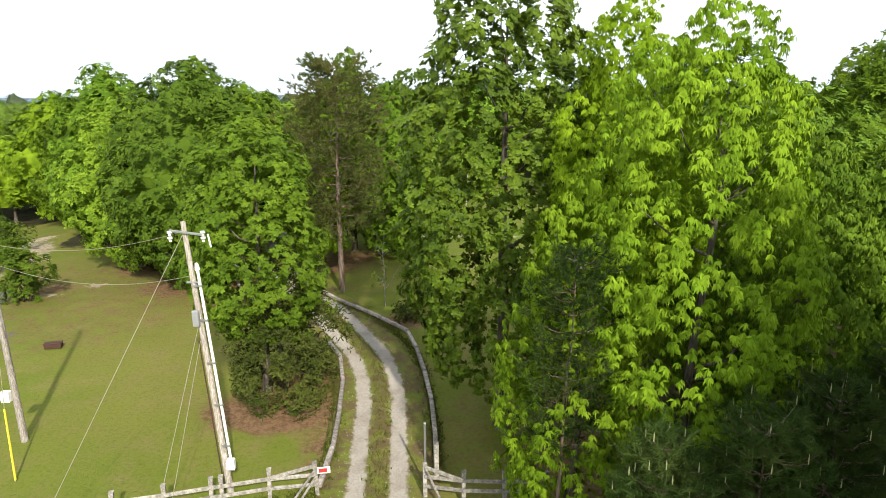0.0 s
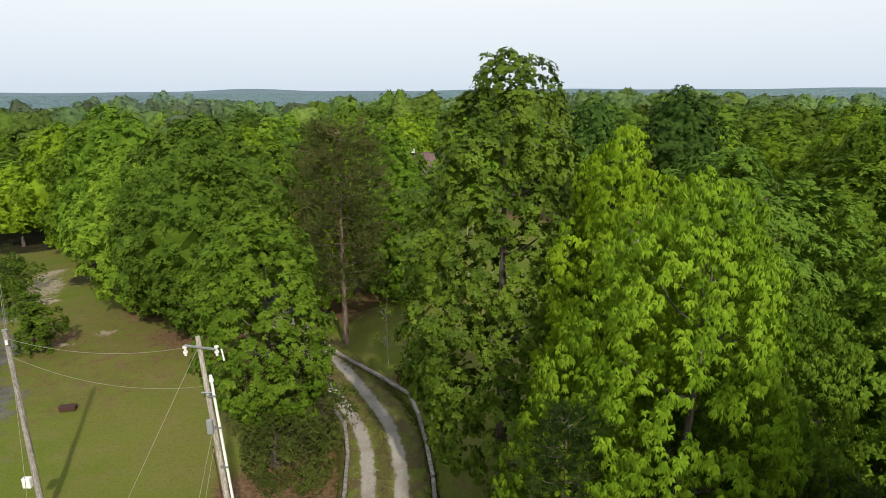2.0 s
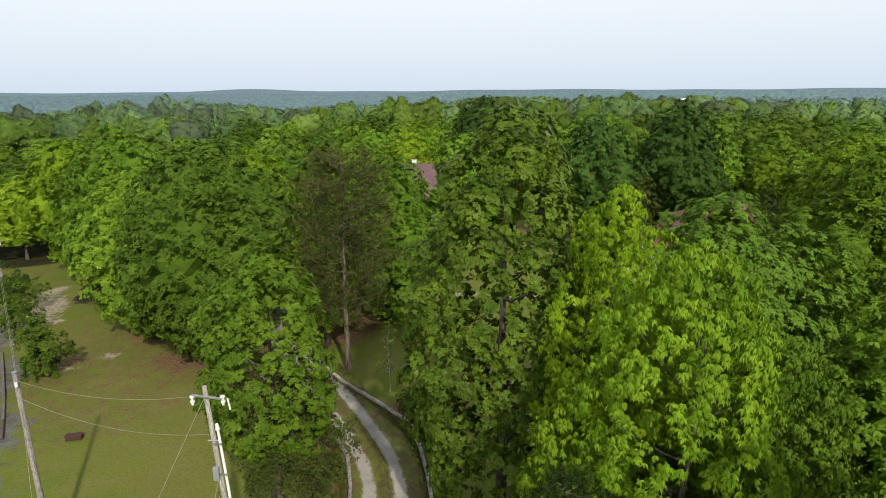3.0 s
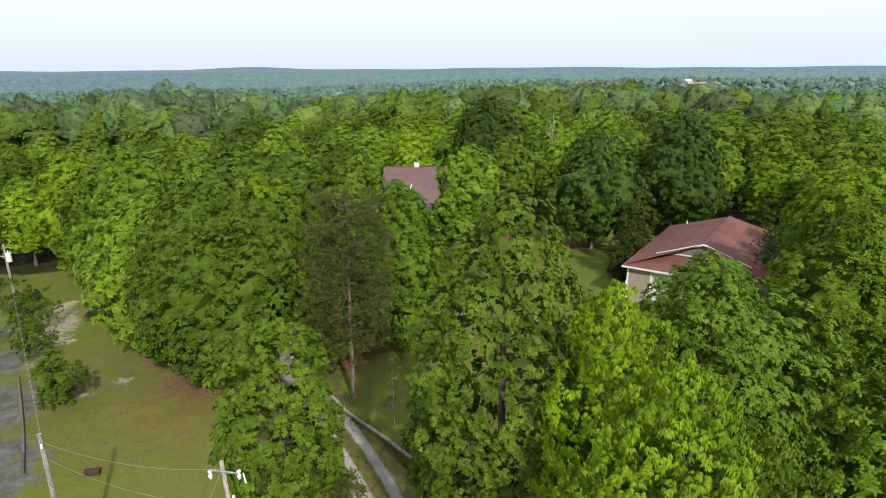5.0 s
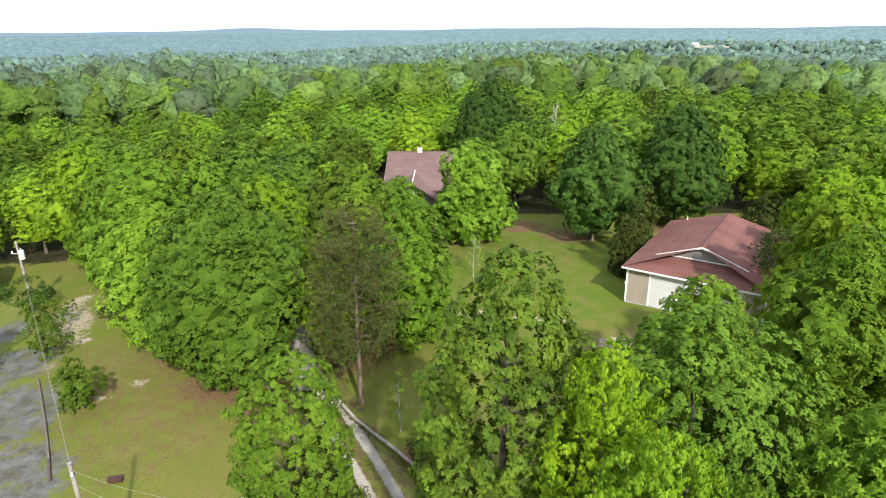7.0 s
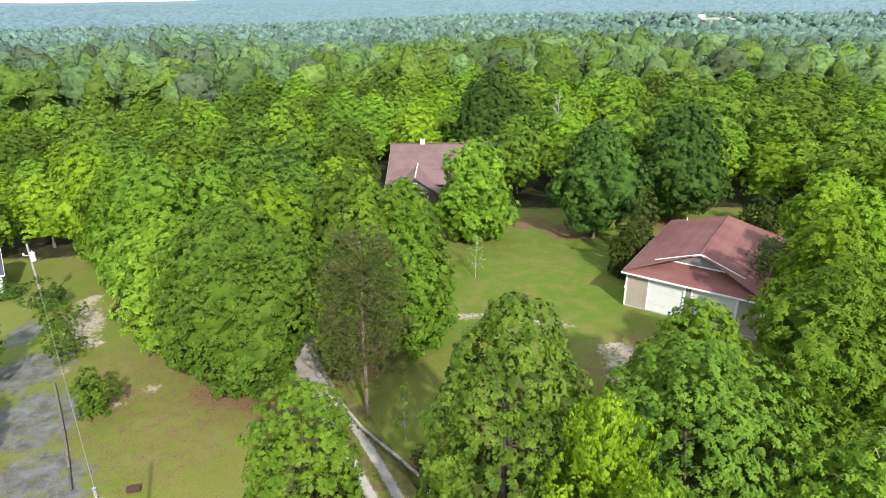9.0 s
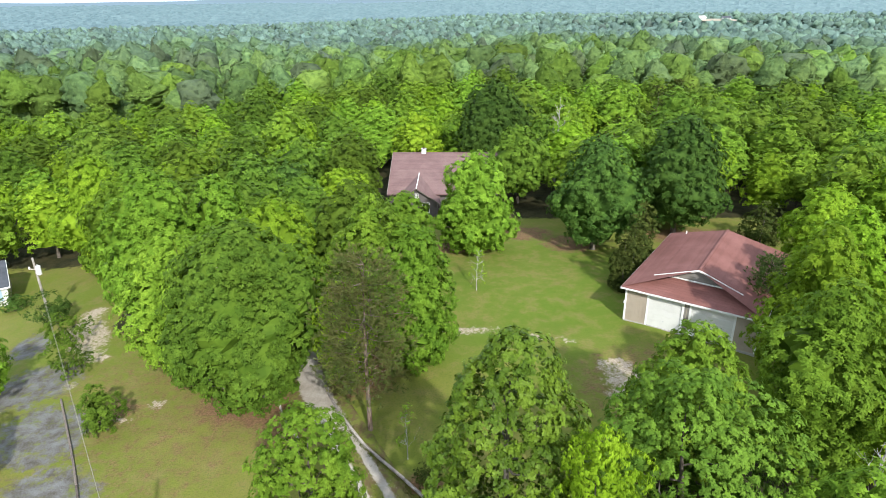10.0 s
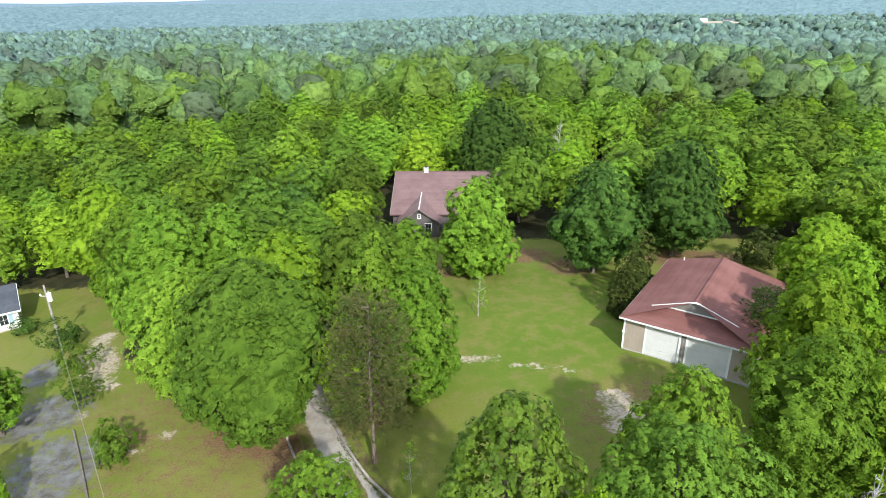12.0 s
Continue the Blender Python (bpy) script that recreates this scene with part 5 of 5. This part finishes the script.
# ---- poles and wires ----
def wire(name, label, a, b, sag, r=0.009, material=None):
    a, b = np.array(a, float), np.array(b, float)
    s = np.linspace(0, 1, 25)[:, None]
    p = a * (1 - s) + b * s
    p[:, 2] -= sag * 4 * (s * (1 - s))[:, 0]
    v, f = tube(p, np.full(25, r), 5)
    tagged(array_mesh(name, v, f, material or CABLE, smooth=True), label, "cable")


def utility_pole():
    t = thing("utility_pole", "leaning grey wooden utility pole with a white riser pipe", "utility pole", pose(-7.1, 17.75, gz(-7.1, 17.75)))
    top = Vector((-0.95, 0.8, 9.0))
    at = lambda z: top * (z / 9.0)
    bm = bmesh.new()
    bm_rod(bm, at(-1.0), top, 0.115, 0.078, 14)
    part("shaft", bm, POLE_WOOD, t)
    part("crossarm", beam(at(8.72) + Vector((-0.42, -0.12, 0.02)), at(8.55) + Vector((0.62, -0.12, 0.05)), 0.07, 0.07, 0.01), STEEL, t, "pale steel bracket arm")
    for dx, dz in ((-0.42, 8.62), (0.6, 8.62)):
        c = at(dz) + Vector((dx, -0.12, 0.0))
        bm = bmesh.new()
        for i in range(4):
            bm_rod(bm, c + Vector((0, 0, 0.1 - 0.09 * i)), c + Vector((0, 0, 0.04 - 0.09 * i)), 0.045 if i % 2 else 0.075, sides=10)
        part("insulator", bm, PVC, t, "white ribbed insulator")
    c = at(8.55) + Vector((0.75, -0.12, 0.08))
    part("cutout_fuse", beam(c, c + Vector((0.06, 0, -0.42)), 0.05, 0.05, 0.01), PVC, t)
    c = at(6.15) + Vector((-0.02, -0.18, 0))
    part("junction_box", box(c + Vector((-0.1, -0.1, -0.42)), c + Vector((0.1, 0.04, 0.1)), 0.02), GREY_BOX, t, "grey metal junction box")
    part("cable_clamp", rod(at(7.1) + Vector((-0.18, -0.06, 0)), at(7.1) + Vector((0.2, -0.06, 0)), 0.035), STEEL, t)
    off = Vector((0.22, -0.06, 0))
    part("riser_pipe", rod(at(0.95) + off, at(7.55) + off, 0.047, sides=10), PVC, t, "white plastic riser pipe")
    part("weatherhead", rod(at(7.5) + off, at(7.72) + off + Vector((0.02, -0.05, 0)), 0.085, 0.05), PVC, t)
    for z in (1.7, 3.1, 4.5, 5.9, 7.0):
        part("pipe_strap", box(at(z) + off + Vector((-0.2, -0.075, -0.03)), at(z) + off + Vector((0.075, 0.0, 0.03))), STEEL, t)
    part("meter_box", box(at(1.1) + Vector((0.10, -0.22, -0.2)), at(1.1) + Vector((0.36, -0.04, 0.18)), 0.02), PVC, t, "white meter box on a utility pole")
    part("ground_wire", rod(at(0.1) + Vector((-0.17, -0.03, 0)), at(5.2) + Vector((-0.15, -0.03, 0)), 0.02, sides=6), RUST, t)
    return [Vector((-7.1, 17.75, gz(-7.1, 17.75))) + at(z) for z in (8.7, 7.3, 5.9)]


def line_pole():
    t = thing("utility_pole", "pale grey wooden utility pole standing on the lawn", "utility pole", pose(-16.0, 20.9, gz(-16, 20.9)))
    top = Vector((-0.85, 0.95, 7.9))
    at = lambda z: top * (z / 7.9)
    part("shaft", rod(at(-1.0), top, 0.135, 0.09, 14), POLE_WOOD, t)
    part("cap", rod(top - Vector((0, 0, 0.02)), top + Vector((0, 0, 0.05)), 0.105, 0.1, 14), STEEL, t)
    part("meter_box", box(at(1.85) + Vector((-0.45, -0.22, -0.22)), at(1.85) + Vector((-0.12, -0.02, 0.22)), 0.02), PVC, t, "white box on a utility pole")
    c = at(7.5)
    part("insulator", rod(c + Vector((0.1, -0.16, -0.08)), c + Vector((0.1, -0.16, 0.1)), 0.06, 0.05), PVC, t)
    g = thing("guy_guard", "yellow plastic guard on a guy wire beside a pole", "guy guard", pose(-14.75, 18.5, gz(-14.75, 18.5)))
    part("tube", rod((0, 0, 0), (-0.62, 0.9, 2.2), 0.036, 0.032, 10), YELLOW, g)
    part("anchor_rod", rod((0.12, -0.17, -0.4), (0, 0, 0.02), 0.02, sides=6), STEEL, g)
    b = Vector((-16.0, 20.9, gz(-16, 20.9)))
    wire("guy_wire", "thin steel guy wire from a pole to the ground", (-15.35, 19.38, 2.2), b + at(6.6), 0.0, 0.01)
    return [b + at(7.6), b + at(6.9)]


def transformer_pole():
    x, y = -43.3, 57.0
    z = gz(x, y)
    t = thing("utility_pole", "grey wooden utility pole with a white transformer", "utility pole", pose(x, y, z))
    h = 6.1 - z
    part("shaft", rod((0, 0, -0.8), (-0.15, 0.1, h), 0.15, 0.1, 14), POLE_WOOD, t)
    tr = part("transformer", rod((0.32, -0.12, h - 1.75), (0.32, -0.12, h - 0.85), 0.24, sides=14), WHITE, t, "white can transformer")
    part("bushing", rod((0.32, -0.12, h - 0.85), (0.32, -0.12, h - 0.6), 0.05, 0.03, 8), PVC, tr)
    part("crossarm", beam((-0.7, -0.1, h - 1.2), (0.2, -0.1, h - 1.2), 0.09, 0.09, 0.01), POLE_WOOD, t)
    part("insulator", rod((-0.62, -0.1, h - 1.15), (-0.62, -0.1, h - 0.95), 0.1, 0.07), PVC, t)
    return [Vector((x - 0.1, y, z + h - 0.3)), Vector((x, y, z + h - 1.6))]


NEAR = utility_pole()
LINE = line_pole()
FAR = transformer_pole()
wire("power_line", "sagging power line between two poles", NEAR[0], LINE[0], 0.45)
wire("power_line", "sagging service cable between two poles", NEAR[1], LINE[1], 0.55)
wire("power_line", "long power line along the lawn edge", LINE[0], FAR[0], 0.9)
wire("power_line", "long service cable along the lawn edge", LINE[1], FAR[1], 1.0)
for a, b, s in ((NEAR[0], (-11.9, 14.6, 0.0), 0.0), (NEAR[2], (-8.55, 15.0, 0.0), 0.0), (NEAR[2] - Vector((0.02, 0.1, 0.7)), (-8.42, 15.9, 0.0), 0.0)):
    wire("guy_wire", "pale taut guy wire running to the ground", a, b, s, 0.011)


# ---- fence, gate and timbers ----
def fence_post(x, y, h, w=0.13, lean=0.0, group="fence posts", name="fence_post", label="weathered grey wooden fence post"):
    t = thing(name, label, "post", pose(x, y, gz(x, y), 0, lean, 12), group)
    part("shaft", box((-w / 2, -w / 2, -0.4), (w / 2, w / 2, h), 0.012), FENCE_WOOD, t)
    part("top", box((-w / 2 - 0.01, -w / 2 - 0.01, h), (w / 2 + 0.01, w / 2 + 0.01, h + 0.025), 0.008), FENCE_WOOD, t)
    return t


def rail(a, b, label="weathered grey wooden fence rail", w=0.05, h=0.13):
    ob = thing("fence_rail", label, "rail", pose(*a), "fence rails")
    part("board", beam((0, 0, 0), Vector(b) - Vector(a), w, h, 0.01), FENCE_WOOD, ob)


def fence():
    left = [(-4.2, 17.62), (-5.7, 17.4), (-7.1, 17.05), (-7.42, 16.95), (-8.7, 16.6), (-10.2, 16.25)]
    for i, (x, y) in enumerate(left):
        fence_post(x, y, 1.1 if i else 1.2, lean=(-2, 1.5, 0, 2, -1, 3)[i])
    for (xa, ya), (xb, yb) in zip([left[0], left[1], left[3], left[4]], [left[1], left[3], left[4], left[5]]):
        for z in (0.8, 0.45):
            rail((xa, ya - 0.09, gz(xa, ya) + z), (xb, yb - 0.09, gz(xb, yb) + z))
    rail((-4.2, 17.5, 1.15), (-5.7, 17.27, 0.84), "weathered diagonal rail rising to a gate post")
    for k, (dx, dz) in enumerate(((0.75, 0.0), (0.5, 0.1))):
        rail((-4.2 + 0.05 * k, 17.4, 1.05 - 0.2 * k), (-4.25 - dx, 16.8 + 0.1 * k, 0.05), "weathered slanting gate brace", 0.06, 0.07)
    right = [(-0.66, 17.5), (0.58, 17.25), (1.9, 17.2), (3.2, 17.2)]
    for i, (x, y) in enumerate(right):
        fence_post(x, y, 1.08 if i else 1.2, lean=(0, 1, -1, 1)[i])
    for a, b in zip(right[:-1], right[1:]):
        for z in (0.8, 0.45):
            rail((a[0], a[1] - 0.09, gz(*a) + z), (b[0], b[1] - 0.09, gz(*b) + z))
    rail((-0.66, 17.38, 1.16), (0.58, 17.12, 0.84), "weathered diagonal rail rising to a gate post")
    rail((-0.62, 17.36, 1.1), (0.02, 16.7, 0.05), "weathered slanting gate brace", 0.06, 0.07)
    fence_post(-0.3, 18.6, 1.25, 0.16)
    p = thing("gate_pole", "thin grey steel pole at the drive gate", "pole", pose(-0.66, 18.0, gz(-0.66, 18)))
    part("shaft", rod((0, 0, -0.3), (0, 0.02, 2.35), 0.04, sides=10), STEEL, p)
    part("cap", rod((0, 0.02, 2.35), (0, 0.02, 2.38), 0.048, 0.03, 10), STEEL, p)
    s = thing("gate_sign", "small white sign with a red panel on the gate post", "sign", pose(-4.12, 17.5, 0.98, 0, 0, 8))
    part("plate", box((-0.02, -0.03, -0.11), (0.4, -0.01, 0.13), 0.006), WHITE, s)
    part("red_panel", box((0.03, -0.036, -0.06), (0.3, -0.031, 0.08)), RED, s)


def timber_edge(points, group, material=None, length=2.4, thick=0.18):
    """Landscape timbers laid end to end along the drive."""
    p = along(points, 0.05)
    n = int(length / 0.05)
    rng = random.Random(len(points))
    for i in range(0, len(p) - 8, n):
        a, b = p[i], p[min(i + n - 1, len(p) - 1)]
        za, zb = gz(*a) + 0.10 + rng.uniform(-0.02, 0.04), gz(*b) + 0.10 + rng.uniform(-0.02, 0.04)
        t = thing("landscape_timber", "weathered grey landscape timber edging the drive", "timber", pose(a[0], a[1], za), group)
        part("beam", beam((0, 0, 0), (b[0] - a[0], b[1] - a[1], zb - za), thick, thick, 0.03, rng.uniform(-4, 4)), material or TIMBER, t)


fence()
timber_edge([(-0.3, 18.7), (-0.3, 19.3), (-0.45, 22.8), (-0.95, 26.0), (-1.35, 28.0), (-1.9, 29.8)], "drive edge timbers")
timber_edge([(-1.9, 29.9), (-4.4, 32.6), (-6.6, 34.7), (-9.8, 40.2), (-11.0, 43.0)], "drive edge timbers")
timber_edge([(-4.2, 17.9), (-4.1, 20.1), (-4.3, 22.8), (-4.55, 25.5), (-5.1, 27.7), (-5.8, 28.7)], "drive edge timbers")
timber_edge([(-11.6, 36.2), (-13.4, 38.7), (-14.6, 41.5)], "drive edge timbers")
timber_edge([(-24.5, 29.9), (-27.1, 33.9), (-32.7, 41.6)], "yard edge timbers", DARK_TIMBER, thick=0.16)


def lawn_bench():
    """A low rusty box on legs standing on the lawn."""
    t = thing("fire_pit", "low rusty brown metal fire pit on the lawn", "fire pit", pose(-20.45, 29.9, gz(-20.45, 29.9), 0, 0, 14) @ Matrix.Diagonal((0.95, 0.8, 0.72, 1)))
    bm = bmesh.new()
    for lo, hi in (((-0.42, -0.22, 0.12), (0.42, -0.19, 0.42)), ((-0.42, 0.19, 0.12), (0.42, 0.22, 0.42)), ((-0.42, -0.19, 0.12), (-0.39, 0.19, 0.42)), ((0.39, -0.19, 0.12), (0.42, 0.19, 0.42)), ((-0.42, -0.22, 0.09), (0.42, 0.22, 0.12))):
        bm_box(bm, lo, hi)
    part("bowl", bm, RUST, t)
    part("lid", box((-0.46, -0.26, 0.42), (0.46, 0.26, 0.46), 0.012), RUST, t)
    for x in (-0.36, 0.36):
        for y in (-0.16, 0.16):
            part("leg", rod((x, y, -0.05), (x, y, 0.1), 0.025, sides=8), RUST, t)


lawn_bench()


# ---- loose stone and grass ----
def loose_stones():
    """Limestone kicked out of the wheel tracks."""
    rng = np.random.default_rng(90)
    line = along(DRIVE_LINE, 0.1)
    line = line[(line[:, 1] > 15) & (line[:, 1] < 34)]
    n = 2600
    i = rng.integers(1, len(line) - 1, n)
    t = unit(line[i + 1] - line[i - 1])
    off = np.where(rng.random(n) < 0.5, 0.74, -0.74) + rng.normal(0, 0.36, n)
    x, y = line[i, 0] + t[:, 1] * off, line[i, 1] - t[:, 0] * off
    z = height(x, y) + 0.012
    r = rng.uniform(0.008, 0.026, (n, 1, 1)) * rng.uniform(0.6, 1.3, (n, 6, 1))
    v0 = np.array([(1, 0, 0), (-1, 0, 0), (0, 1, 0), (0, -1, 0), (0, 0, 0.7), (0, 0, -0.7)], float)
    v = np.stack([x, y, z], 1)[:, None] + v0[None] * r
    f0 = np.array([(0, 2, 4), (2, 1, 4), (1, 3, 4), (3, 0, 4)])
    f = (f0[None] + (np.arange(n) * 6)[:, None, None]).reshape(-1, 3)
    tagged(array_mesh("loose_gravel", v.reshape(-1, 3), f, GRAVEL), "loose pale limestone chips along the wheel tracks", "gravel", kind="stuff")


def grass_tufts():
    """Longer grass that the mower left: along the timbers, posts and drive, and the gate."""
    rng = np.random.default_rng(91)
    edge = np.concatenate([along([(-0.3, 19), (-0.45, 22.8), (-1.35, 28), (-4.4, 32.6), (-6.6, 34.7), (-9.8, 40.2)], 0.05), along([(-4.2, 17.9), (-4.3, 22.8), (-5.8, 28.7)], 0.05), along([(-4.2, 17.6), (-7.2, 17.0), (-10, 16.3)], 0.05), along(DRIVE_LINE, 0.05)[:700]])
    m = 7000
    k = rng.integers(0, len(edge), m)
    x, y = edge[k, 0] + rng.normal(0, 0.16, m), edge[k, 1] + rng.normal(0, 0.16, m)
    n = len(x)
    base = np.repeat(np.stack([x, y, height(x, y) - 0.01], 1), 3, 0)
    lean = unit(rng.normal(0, 0.5, (n * 3, 3)) + np.array([0, 0, 1.1]))
    L = np.repeat(rng.uniform(0.06, 0.17, n), 3)[:, None]
    s = unit(np.cross(lean, rng.normal(0, 1, (n * 3, 3)))) * 0.018
    base = base + rng.normal(0, 0.03, (n * 3, 3)) * np.array([1, 1, 0])
    v = np.stack([base - s, base + s, base + lean * L], 1).reshape(-1, 3)
    tagged(array_mesh("grass_tufts", v, np.arange(n * 9).reshape(-1, 3), GRASS), "longer green grass along the drive timbers and fence", "grass", kind="stuff")


GRASS = leaf_material("grass_blade", (0.066, 0.096, 0.013), (0.109, 0.125, 0.026), through_light=0.25)
loose_stones()
grass_tufts()
